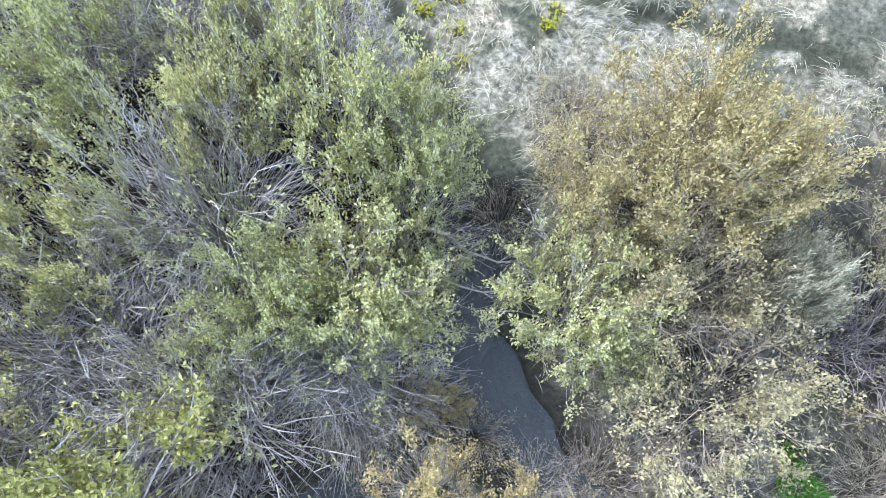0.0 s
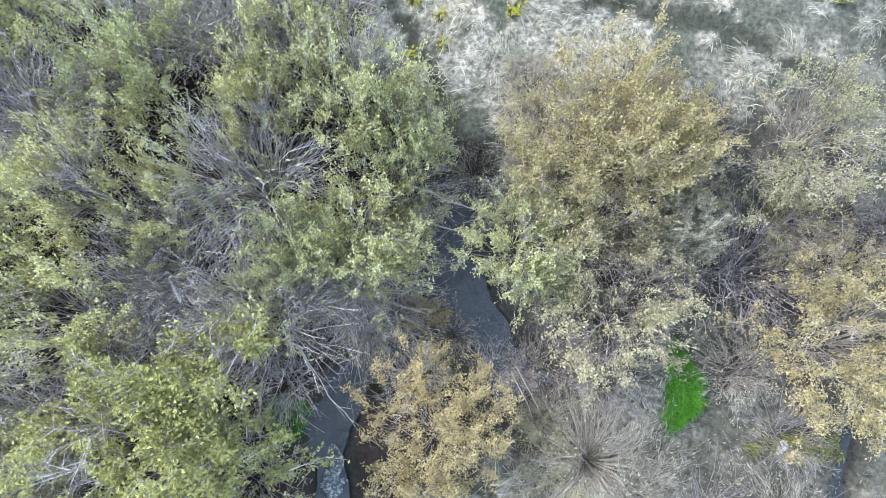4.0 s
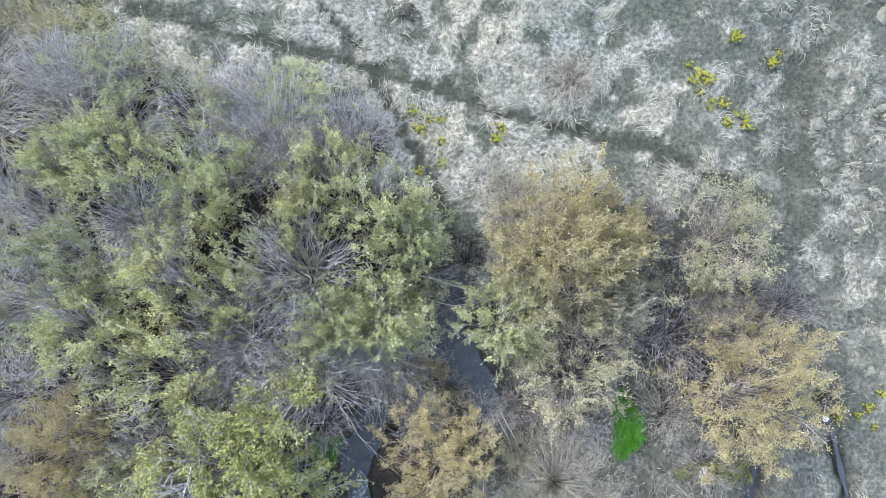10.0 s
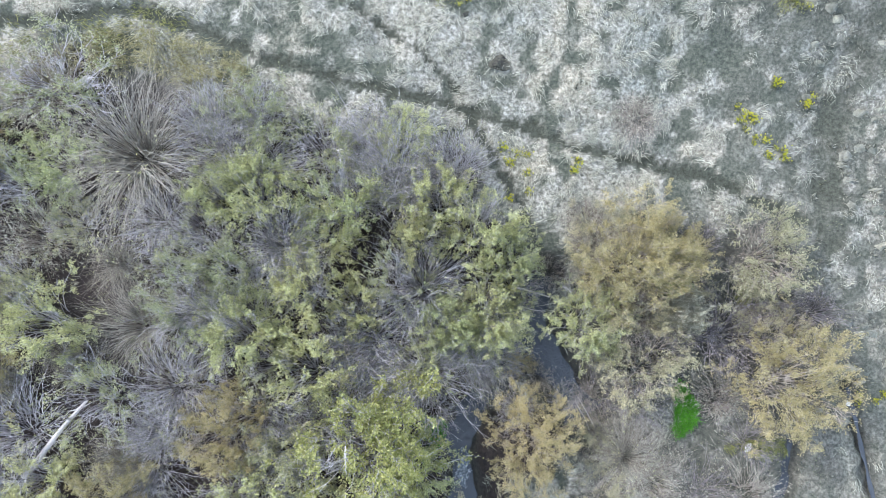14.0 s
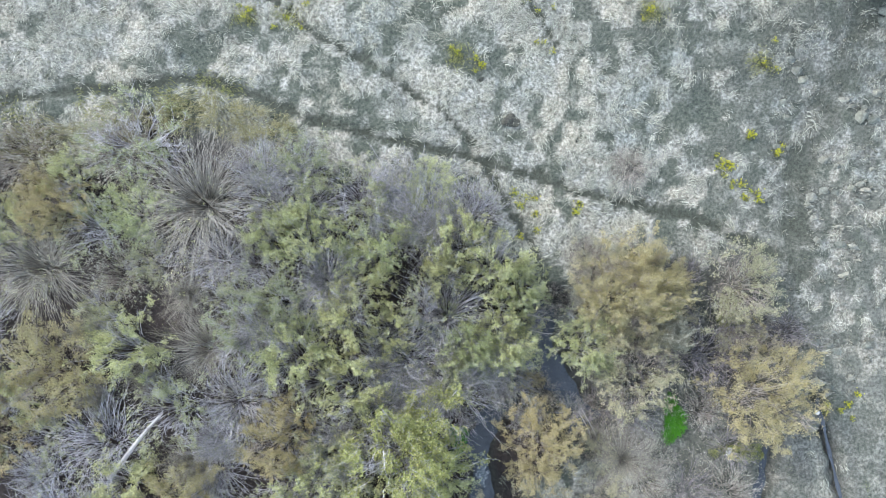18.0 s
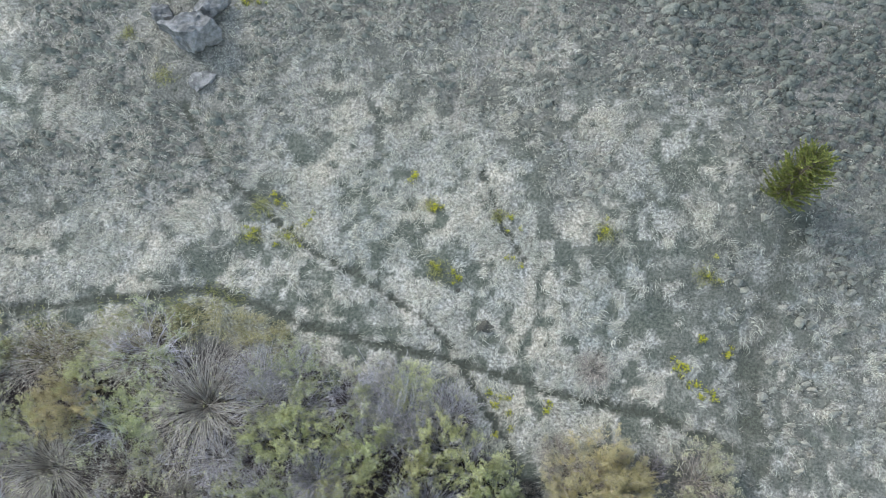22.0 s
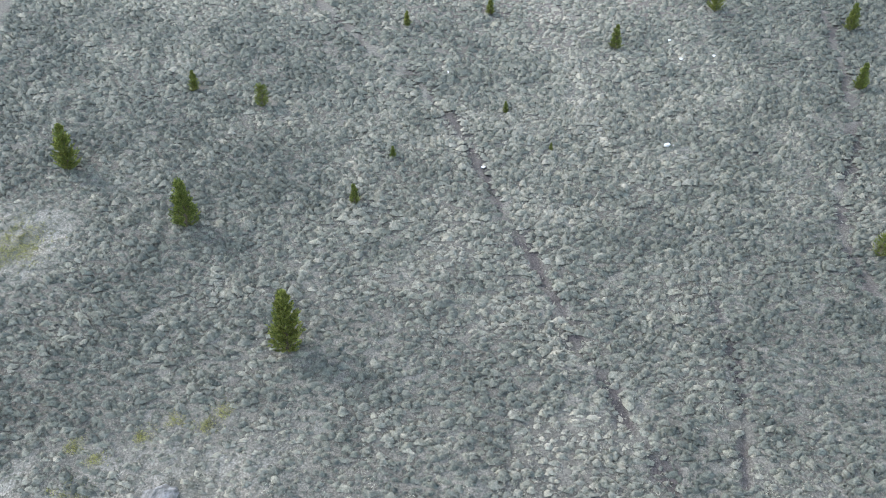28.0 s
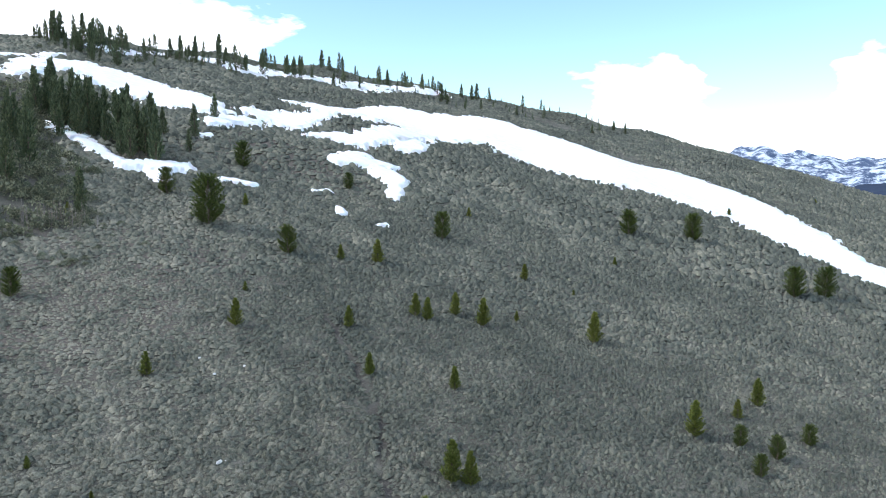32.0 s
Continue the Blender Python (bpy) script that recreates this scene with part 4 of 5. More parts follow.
FRESH = [(-26.5, 44.8, 2.2), (-27.6, 43.6, 2.0), (-25.4, 43.8, 1.8), (-20.5, 26.0, 1.2), (-17.2, 27.5, 1.2), (-11.2, 23.8, 0.5), (-8.4, 23.4, 0.6), (-11.5, 31.3, 0.6), (-10.6, 32.0, 0.6), (-18.0, 30.3, 0.6), (-16.6, 29.6, 0.5), (-14.5, 30.8, 0.6), (-13.0, 31.6, 0.5), (-2.2, 26.1, 0.6), (-5.0, 25.5, 0.6), (-13.6, 21.8, 0.4), (-12.0, 19.9, 0.5),
         (-7.3, 14.4, 0.5), (-6.2, 13.2, 0.5), (2.7, 14.0, 0.4), (-0.1, 14.4, 0.4), (-7.7, 13.2, 0.5), (0.2, 11.7, 0.5), (11.2, 11.6, 0.5), (7.1, 13.2, 0.5), (-8.8, 10.5, 1.0), (-13.0, 9.6, 0.9), (-16, 9.2, 0.9), (-10.4, 9.9, 0.8)]
gxs = np.concatenate([rng.normal(x, r * 0.5, int(90 * r)) for x, y, r in FRESH])
gys = np.concatenate([rng.normal(y, r * 0.4, int(90 * r)) for x, y, r in FRESH])
tufts("fresh_grass", rng, gxs, gys, 7, 0.2, 0.02, 0.8, FRESH_GRASS, "scattered yellow-green tufts of fresh grass")


FRINGE = [(-19, 8.1), (-15, 8.4), (-12, 8.9), (-9.6, 9.7), (-7.6, 9.3), (-6.2, 8.9)]
gxs, gys = scatter(rng, -20, -5, 6.5, 10.6, 30, lambda x, y: smooth01((0.9 - away(x, y, FRINGE)) / 0.5) * (1 - trail_share(x, y)))
tufts("fringe_grass", rng, gxs, gys, 11, 0.55, 0.014, 0.8, OLIVE_GRASS, "tall olive-yellow grass along the thicket's edge")

CLEAR = [(-10.6, 21.8, 2.3), (-10.4, 19.6, 1.1), (-15.6, 24.4, 0.9), (-13.0, 27.5, 1.2), (14.6, 14.4, 0.8)] + [(x, y, 0.55) for x, y, r in FRESH if y > 18]

def sage_full(x, y):
    """How closely the sagebrush stands, thinned by trails, gullies and clearings."""
    thin = smooth01((patchy(x, y, 3.0, 7) * 0.6 + patchy(x, y, 1.1, 8) * 0.4 - 0.5) / 0.2)
    track = np.minimum(np.minimum(away(x, y, GULLY), away(x, y, GULLY_EAST)), away(x, y, GULLY_MID) + 0.15) + 0.35 * (patchy(x, y, 2.5, 12) - 0.5)
    cut = smooth01((0.2 + 0.36 * patchy(x, y, 1.3, 11) - track) / 0.22)
    full = sage_share(x, y) * (1 - 0.25 * rust_shade_share(x, y)) * (1 - 0.92 * scrub_share(x, y)) * (1 - 0.95 * trail_share(x, y)) * (1 - 0.85 * cut) * (1 - 0.3 * thin)
    for cx, cy, r in CLEAR:
        full = full * (1 - 0.85 * np.exp(-(((x - cx) ** 2 + (y - cy) ** 2) / r ** 2) ** 2))
    return full


def sage_tone(x, y):
    """0: blue-grey sage, 1: pale sage; paler along a band up the middle."""
    mid = np.exp(-((x - 0.12 * y) / (11 + 0.16 * y)) ** 2)
    return np.clip(0.16 + 0.24 * mid + 0.4 * (patchy(x, y, 9, 41) - 0.5) + 0.5 * (patchy(x, y, 2.6, 42) - 0.5), 0, 1)


def sage_bushes(name, rng, x0, x1, y0, y1, cell, zone, sides, rings, sprigs, material, label):
    """Low rounded sagebrush: a lumpy leafy cushion for each bush, with sprigs standing out of it."""
    X, Y = np.meshgrid(np.arange(x0, x1, cell), np.arange(y0, y1, cell * 0.87))
    X[1::2] += cell / 2
    x, y = (X + rng.uniform(-0.42, 0.42, X.shape) * cell).ravel(), (Y + rng.uniform(-0.42, 0.42, X.shape) * cell).ravel()
    ok = zone(x, y)
    for strokes, _, _, _, bare in OLD_SNOW:
        ok &= snow_field(x, y, strokes, bare) < 0.2
    x, y = x[ok], y[ok]
    full = sage_full(x, y)
    ok = rng.uniform(0, 1, len(x)) < np.clip(full * 1.8, 0, 0.99)
    x, y, full = x[ok], y[ok], full[ok]
    n = len(x)
    grown = smooth01((y - 22) / 22)
    r = cell * (0.36 + 0.62 * rng.uniform(0, 1, n) ** 1.4) * (0.32 + 0.68 * full) * (0.95 + 0.15 * grown)
    tall = r * rng.uniform(0.42, 0.85, n)
    tone = np.clip(sage_tone(x, y) + 0.35 * (1 - full) + rng.normal(0, 0.13, n), 0, 1)
    th = np.radians(np.linspace(24, 98, rings))
    a = np.arange(sides) * 2 * np.pi / sides
    turn, lobe = rng.uniform(0, 6.283, n), rng.uniform(0, 6.283, n)
    ang = a[None, None] + turn[:, None, None] + 0.4 * np.arange(rings)[None, :, None] + rng.normal(0, 0.14, (n, rings, sides))
    out = 0.86 * np.sin(th)[None, :, None] * (1 + 0.25 * np.sin(2 * ang + lobe[:, None, None]) + 0.18 * np.sin(3 * ang - lobe[:, None, None])) * rng.normal(1, 0.2, (n, rings, sides)) * r[:, None, None]
    up = np.cos(th)[None, :, None] * tall[:, None, None] + rng.normal(0, 0.17, (n, rings, sides)) * tall[:, None, None]
    px_, py_ = x[:, None, None] + np.cos(ang) * out * 1.35, y[:, None, None] + np.sin(ang) * out * 0.85
    base = surface(x, y) - 0.03
    v = np.stack([px_, py_, base[:, None, None] + up + 0.14 * tall[:, None, None]], -1).reshape(-1, 3)
    ids = np.arange(n * rings * sides).reshape(n, rings, sides)
    ids = ids[full > 0.4]
    side = np.stack([ids[:, :-1], ids[:, 1:], np.roll(ids[:, 1:], -1, 2), np.roll(ids[:, :-1], -1, 2)], -1).reshape(-1, 4)
    lid = ((0, 1, 2, 3), (0, 3, 4, 7), (4, 5, 6, 7)) if sides == 8 else ((0, 1, 2, 3), (0, 3, 4, 5))
    pieces, tones = [(v, np.concatenate([side] + [ids[:, 0][:, q] for q in lid]))], [np.repeat(tone, rings * sides)]
    if sprigs:
        k = np.repeat(np.arange(n), sprigs)
        d = rng.normal(size=(len(k), 3))
        d[:, 2] = np.abs(d[:, 2]) + 0.15
        d /= np.linalg.norm(d, axis=1, keepdims=True)
        at = np.stack([x[k], y[k], base[k] + 0.12 * tall[k]], 1) + d * np.stack([1.25 * r[k], 0.85 * r[k], tall[k]], 1) * (rng.uniform(0.78, 1.02, len(k)) * np.where(full[k] > 0.4, 1.0, 0.75))[:, None]
        L = rng.uniform(0.12, 0.27, len(k)) * np.clip(r[k] / 0.34, 0.6, 2)
        pieces.append(leaves(rng, at, d + rng.normal(0, 0.6, d.shape) + np.array([0, 0, 0.25]), L, L * 0.32, 0.3))
        tones.append(np.repeat(np.clip(tone[k] + rng.normal(0.08, 0.2, len(k)), 0, 1), 4))
    v, f = join_arrays(pieces)
    me = mesh_of(name, v, f, material, True)
    me.attributes.new("tone", "FLOAT", "POINT").data.foreach_set("value", np.concatenate(tones).astype(np.float32))
    tagged(new(name, me), label, "sagebrush", kind="stuff")


def near_zone(x, y):
    return (y < 58) & (np.abs(x) < 15 + 0.62 * y) & (x < 46)


def upper_zone(x, y):
    return ~((y < 57.7) & (np.abs(x) < 14.7 + 0.62 * y) & (x < 45.7)) & (np.hypot(x, y) + 8 * patchy(x, y, 6, 14) < 98) & (x > -30 - 0.1 * y) & (x < 6 + 4.4 * y) & (y > 8)


def high_zone(x, y):
    return (np.hypot(x, y) + 8 * patchy(x, y, 6, 14) >= 98) & (np.hypot(x, y) + 12 * patchy(x, y, 7, 15) < 140) & (x > -30 - 0.1 * y) & (x < 6 + 4.4 * y)


def far_zone(x, y):
    return (np.hypot(x, y) + 12 * patchy(x, y, 7, 15) >= 140) & (np.hypot(x - 112, y - 58) < 226) & (x < 10 + 4.4 * y)


rng = np.random.default_rng(9)
sage_bushes("sagebrush", rng, -52, 47, -5, 59, 0.42, near_zone, 6, 2, 12, SAGE, "dense low grey-green sagebrush over the slope")
sage_bushes("sagebrush_upper", rng, -50, 99, 8, 99, 0.46, upper_zone, 6, 2, 7, SAGE, "grey-green sagebrush higher on the hillside")
sage_bushes("sagebrush_high", rng, -50, 141, 8, 141, 0.66, high_zone, 6, 2, 2, SAGE, "grey-green sagebrush below the snow")
sage_bushes("sagebrush_far", rng, -25, 336, 20, 290, 1.15, far_zone, 6, 2, 0, SAGE, "distant sagebrush cover below the crest")


# ---- conifers ----
def conifer_meshes(seed, round_top=False, rows=17, per=10, sprays=18, needle=None, fine=0.75, fuzz=0.10):
    """A young conifer one metre tall: trunk, whorls of upswept limbs, needle sprays along each."""
    rng = np.random.default_rng(seed)
    k = 7
    s = np.linspace(0, 1, k)
    trunk = np.stack([rng.normal(0, 0.006, k).cumsum(), rng.normal(0, 0.006, k).cumsum(), s * 0.98], 1)[None]
    wood = [tubes(trunk, 0.022 * (1 - 0.9 * s)[None], 6)]
    z = np.repeat(np.linspace(0.04, 0.95, rows), per) + rng.normal(0, 0.015, rows * per)
    z = np.clip(z, 0.03, 0.97)
    az = rng.uniform(0, 6.283, len(z))
    w = (0.30 * (1 - z) ** 0.75 + 0.02) if not round_top else 0.42 * np.sqrt(np.clip(1 - (z * 1.05 - 0.35) ** 2 / 0.5, 0.05, 1))
    w = w * rng.uniform(0.65, 1.2, len(z))
    t = np.linspace(0, 1, 4)
    d = np.stack([np.cos(az), np.sin(az)], 1)
    plan = d[:, None] * (w[:, None] * t)[..., None]
    up = z[:, None] + (0.10 * t + 0.12 * t ** 2) * (0.6 + w[:, None])
    limb = np.concatenate([plan, up[..., None]], -1)
    wood.append(tubes(limb[:, ::3], np.full((len(z), 1), 0.005) * (1 - 0.8 * t[::3])[None], 3))
    reps = np.repeat(np.arange(len(z)), sprays)
    u = rng.uniform(0.2, 1.0, len(reps)) * 3
    j = np.minimum(u.astype(int), 2)
    at = limb[reps, j] * (1 - (u - j)[:, None]) + limb[reps, j + 1] * (u - j)[:, None]
    way = (limb[reps, 3] - limb[reps, 0]) + rng.normal(0, fuzz, (len(reps), 3)) + np.array([0, 0, 0.07])
    L = rng.uniform(0.06, 0.125, len(reps)) * fine
    lv, lf = leaves(rng, at, way, L, L * 0.55, 0.3)
    wv, wf = join_arrays(wood)
    return mesh_of("trunk", wv, wf, BARK), mesh_of("crown", lv, lf, needle or NEEDLE)


def plant(masters_list, i, x, y, h, name, label, category, group, fat=1.0):
    place = pose(x, y, surf(x, y) - 0.03, 0, 0, (i * 83) % 360) @ Matrix.Diagonal((h * fat, h * fat, h, 1))
    trunk, crown = masters_list[i % len(masters_list)]
    e = thing(name, 0, 0, 0, label, category, group)
    e.matrix_basis = place
    part("trunk", trunk, e)
    part("crown", crown, e)


YOUNG = [conifer_meshes(s, False, 18, 11, 24, NEEDLE, 0.6, 0.12) for s in (3, 4, 5)]
BUSHY = [conifer_meshes(s, True, 17, 13, 26, NEEDLE_MID, 0.55, 0.16) for s in (6, 7)]
BUSHY_PALE = [conifer_meshes(27, True, 14, 12, 22, NEEDLE, 0.6, 0.16)]
LONE = [conifer_meshes(26, True, 20, 13, 60, NEEDLE, 0.34, 0.2)]
FIRS = [conifer_meshes(s, False, 12, 5, 6, NEEDLE_DARK, 1.0) for s in (8, 9)]
TREES = [(-7.4, 35.5, 3.8), (-15.2, 45.5, 3.2), (-24.7, 51.3, 3.2), (-4.0, 47.2, 1.4), (10.7, 52.5, 0.6), (18.8, 65.8, 2.0), (0.1, 70.0, 1.3),
         (8.1, 72.0, 1.5), (-17.6, 60.6, 1.6), (38.3, 59.2, 2.1), (35.3, 43.3, 3.3), (36.5, 42.4, 2.7), (30.1, 72.0, 2.7), (56.5, 83.2, 3.2),
         (64.1, 38.2, 3.5), (70.7, 56.0, 3.6), (58.7, 63.9, 3.2), (51.6, 68.5, 2.6), (52.4, 67.1, 2.6), (56.9, 67.1, 2.7), (41.9, 68.4, 2.3),
         (76.6, 73.5, 2.3), (51.9, 85.6, 2.0), (34.8, 79.6, 1.1), (45.2, 54.1, 2.2), (78.5, 38.5, 3.0), (72.9, 38.1, 2.0), (80.4, 67.2, 0.9),
         (88.0, 98.1, 1.7), (47.6, 106.3, 1.8), (22.4, 106.9, 1.6), (171.7, 90.4, 2.4), (100.3, 74.2, 1.4), (242.7, 97.2, 1.4), (3.0, 92.7, 3.2), (0.4, 98.0, 4.4), (4.1, 81.5, 2.9), (-10.1, 86.5, 1.6), (8.5, 106.3, 2.2), (7.8, 57.2, 0.9), (-1.3, 52.0, 0.9), (-21.6, 86.8, 3.4), (-17.3, 83.8, 5.0), (34.3, 35.2, 2.8), (43.0, 29.8, 3.4), (64.3, 63.5, 1.3)]
ROUND = [(-11.8, 58.5, 1.7), (30.8, 41.3, 1.5), (38.8, 99.5, 6.6), (45.4, 88.7, 3.7), (127.6, 55.2, 5.1), (135.4, 52.9, 5.4),
         (74.3, 89.8, 4.2), (120.7, 85.5, 4.9), (136.4, 80.3, 5.5), (11.6, 83.6, 2.8), (67.6, 35.1, 2.1), (69.4, 32.1, 2.3), (76.2, 31.7, 2.2),
         (64.4, 31.5, 2.1), (-21.4, 82.4, 1.7), (57.7, 128.5, 4.6), (37.9, 113.2, 3.8), (73.8, 116.9, 3.0)]
for i, (x, y, h) in enumerate(TREES):
    plant(YOUNG, i, x, y, h, "young_pine", "young yellow-green pine standing in sagebrush", "conifer", "pines on the hillside", 0.95)
plant(LONE, 0, 14.35, 14.75, 3.2, "bushy_pine", "round bushy yellow-green pine beside the swale", "conifer", "pines on the hillside", 0.78)
for i, (x, y, h) in enumerate(ROUND):
    plant(BUSHY if h > 1.8 else BUSHY_PALE, i, x, y, h, "bushy_pine", "round bushy dark green pine among sagebrush" if h > 1.8 else "low round yellow-green bush among sagebrush", "conifer", "pines on the hillside", 0.85)
FULL_FIRS = [conifer_meshes(s, False, 13, 8, 9, NEEDLE_DARK, 1.0) for s in (21, 22)]
rng = np.random.default_rng(77)
for i in range(54):
    t = rng.uniform(0, 1)
    x, y = 31 + 11 * t + rng.normal(0, 2.6), 166 - 34 * t + rng.normal(0, 4)
    plant(FULL_FIRS, i, x, y, rng.uniform(5, 9.5), "fir", "tall dark fir in a dense stand", "conifer", "dark stand of firs", 0.55)
for i, (x, y, h) in enumerate([(49.4, 146.6, 5), (55.3, 145.4, 6), (65.0, 158.1, 5.5), (50.8, 137.0, 4), (-18, 105, 8), (-15.3, 103.4, 9.5), (-13.4, 103.3, 7),
                               (-10.8, 102, 8), (-7.0, 101.1, 6.5), (-9.3, 111.2, 8), (-20, 113, 9), (-3, 116, 7), (3.0, 124, 8), (8, 128, 7), (-12, 121, 9), (26.5, 150, 6), (22, 141, 5.5)]):
    plant(FULL_FIRS, i, x, y, h, "fir", "solitary dark green fir on the slope", "conifer", "firs on the slope", 0.6)
for i in range(230):
    t = rng.uniform(0, 1) ** 1.5
    a = radians(-18 + 68 * t)
    r = 206 - rng.uniform(0, 1) ** 2 * 34
    x, y = 112 + r * math.sin(a), 58 + r * math.cos(a)
    plant(FULL_FIRS if i % 2 else FIRS, i, x, y, (2.5 + 6.5 * rng.uniform(0, 1) ** 1.6) * (1 - 0.35 * t), "crest_fir", "small dark fir near the skyline crest", "conifer", "firs along the crest", 0.62)


def bare_tree_mesh(seed):
    """A leafless young aspen one metre tall."""
    rng = np.random.default_rng(seed)
    s = np.linspace(0, 1, 6)
    lean = rng.normal(0, 0.05, 2)
    trunk = np.stack([lean[0] * s + rng.normal(0, 0.008, 6), lean[1] * s + rng.normal(0, 0.008, 6), s], 1)[None]
    z = rng.uniform(0.25, 0.92, 26)
    az = rng.uniform(0, 6.283, 26)
    L = 0.24 * (1.1 - z)
    a = np.stack([lean[0] * z, lean[1] * z, z], 1)
    b_ = a + np.stack([np.cos(az) * L * 0.7, np.sin(az) * L * 0.7, L * 0.9], 1)
    twig = np.stack([a, b_], 1)
    v1, f1 = tubes(trunk, 0.013 * (1 - 0.8 * s)[None], 4)
    v2, f2 = tubes(twig, np.tile(np.array([[0.005, 0.0018]]), (26, 1)), 3)
    return mesh_of("trunk", v1, f1, STEM_DARK), mesh_of("crown", v2, f2, STEM_TAN)


ASPENS = [bare_tree_mesh(s) for s in (31, 32, 33)]
for i in range(280):
    x, y = rng.uniform(-29, -0.5), rng.uniform(90, 99)
    if i >= 240:
        x, y = rng.uniform(16, 25), rng.uniform(101.5, 107)
    e = thing("bare_aspen", 0, 0, 0, "slender leafless grey aspen in a thicket", "tree", "bare aspen grove")
    h = rng.uniform(2.5, 5.5) if i < 240 else rng.uniform(1.5, 3.0)
    e.matrix_basis = pose(x, y, surf(x, y) - 0.05, 0, 0, i * 71 % 360) @ Matrix.Diagonal((h, h, h, 1))
    trunk, branches = ASPENS[i % 3]
    part("trunk", trunk, e)
    part("crown", branches, e)


def mound_arrays(seed, count=420, leaf=0.16):
    rng = np.random.default_rng(seed)
    d = rng.normal(size=(count, 3))
    d[:, 2] = np.abs(d[:, 2])
    d /= np.linalg.norm(d, axis=1, keepdims=True)
    lump = 1 + 0.22 * np.sin(4 * np.arctan2(d[:, 1], d[:, 0]) + seed) * (1 - d[:, 2])
    at = d * (rng.uniform(0.55, 1.0, count) * lump)[:, None] * np.array([1, 1, 0.95])
    v, f = leaves(rng, at, d + rng.normal(0, 0.5, d.shape), rng.uniform(0.6, 1.2, count) * leaf, rng.uniform(0.5, 0.9, count) * leaf, 0.3)
    return v, f


def mound_mesh(seed, material, count=420, leaf=0.16):
    """A dense rounded slope shrub one metre in radius."""
    v, f = mound_arrays(seed, count, leaf)
    return mesh_of("foliage", v, f, material)


SLOPE_LEAF = leafy("slope_shrub_dark_green", [(0.0, (0.09, 0.1, 0.075)), (0.6, (0.19, 0.203, 0.148)), (1.0, (0.33, 0.336, 0.25))], 0.1, 0.7, 0.3)
MOUNDS = [mound_mesh(s, SLOPE_LEAF) for s in (41, 42, 43)]
spots = [(rng.uniform(2, 27), rng.uniform(101, 137), rng.uniform(0.7, 1.6)) for _ in range(95)]
spots += [(rng.uniform(14, 32), rng.uniform(118, 165), rng.uniform(0.8, 1.7)) for _ in range(60)]
spots += [(19.3 + rng.normal(0, 1.6), 92.5 + rng.normal(0, 1.5), rng.uniform(0.4, 0.8)) for _ in range(9)]
spots += [(rng.uniform(8, 30), rng.uniform(94, 104), rng.uniform(0.3, 0.7)) for _ in range(24)]
spots += [(112 + r * math.sin(a), 58 + r * math.cos(a), rng.uniform(0.8, 1.8)) for r, a in ((204 - rng.uniform(0, 30), radians(rng.uniform(-20, 18))) for _ in range(46))]
heaps = []
for i in range(1500):
    x, y, r = rng.uniform(-30, 36), 99 + 86 * rng.uniform(0, 1) ** 1.2, rng.uniform(0.6, 1.7)
    if rng.uniform() < scrub_share(np.float64(x), np.float64(y)):
        v, f = mound_arrays(500 + i % 7, 70, 0.34)
        heaps.append((v * np.array([r, r, r * 1.1]) + np.array([x, y, surf(x, y) - 0.05]), f))
v, f = join_arrays(heaps)
tagged(new("shrub_cover", mesh_of("shrub_cover", v, f, SLOPE_LEAF)), "dark green scrub crowding the shaded slope", "shrub", kind="stuff")
for i in range(34):
    x, y = rng.uniform(-26, 24), rng.uniform(104, 150)
    plant(FULL_FIRS, i, x, y, rng.uniform(3.5, 8.5), "fir", "dark green fir standing in dense scrub", "conifer", "firs in the scrub", 0.62)
for i, (x, y, r) in enumerate(spots):
    ob = new("slope_shrub", MOUNDS[i % 3])
    ob.matrix_basis = pose(x, y, surf(x, y) - 0.1, 0, 0, i * 57 % 360) @ Matrix.Diagonal((r, r, r * 1.05, 1))
    tagged(ob, "dark green rounded shrub on the upper slope", "shrub", "shrubs on the upper slope")


# ---- snow ----
m, n, l, b = mat("snow", 0.6)
grain = noise_tex(n, l, 0.6, 5.0)
l.new(ramp(n, l, grain, [(0.3, (0.80, 0.82, 0.85)), (0.7, (0.90, 0.91, 0.92))]), b.inputs["Base Color"])
b.inputs["Subsurface Weight"].default_value = 0.1
bump(n, l, b, grain, 0.15, 0.1)
SNOW = m


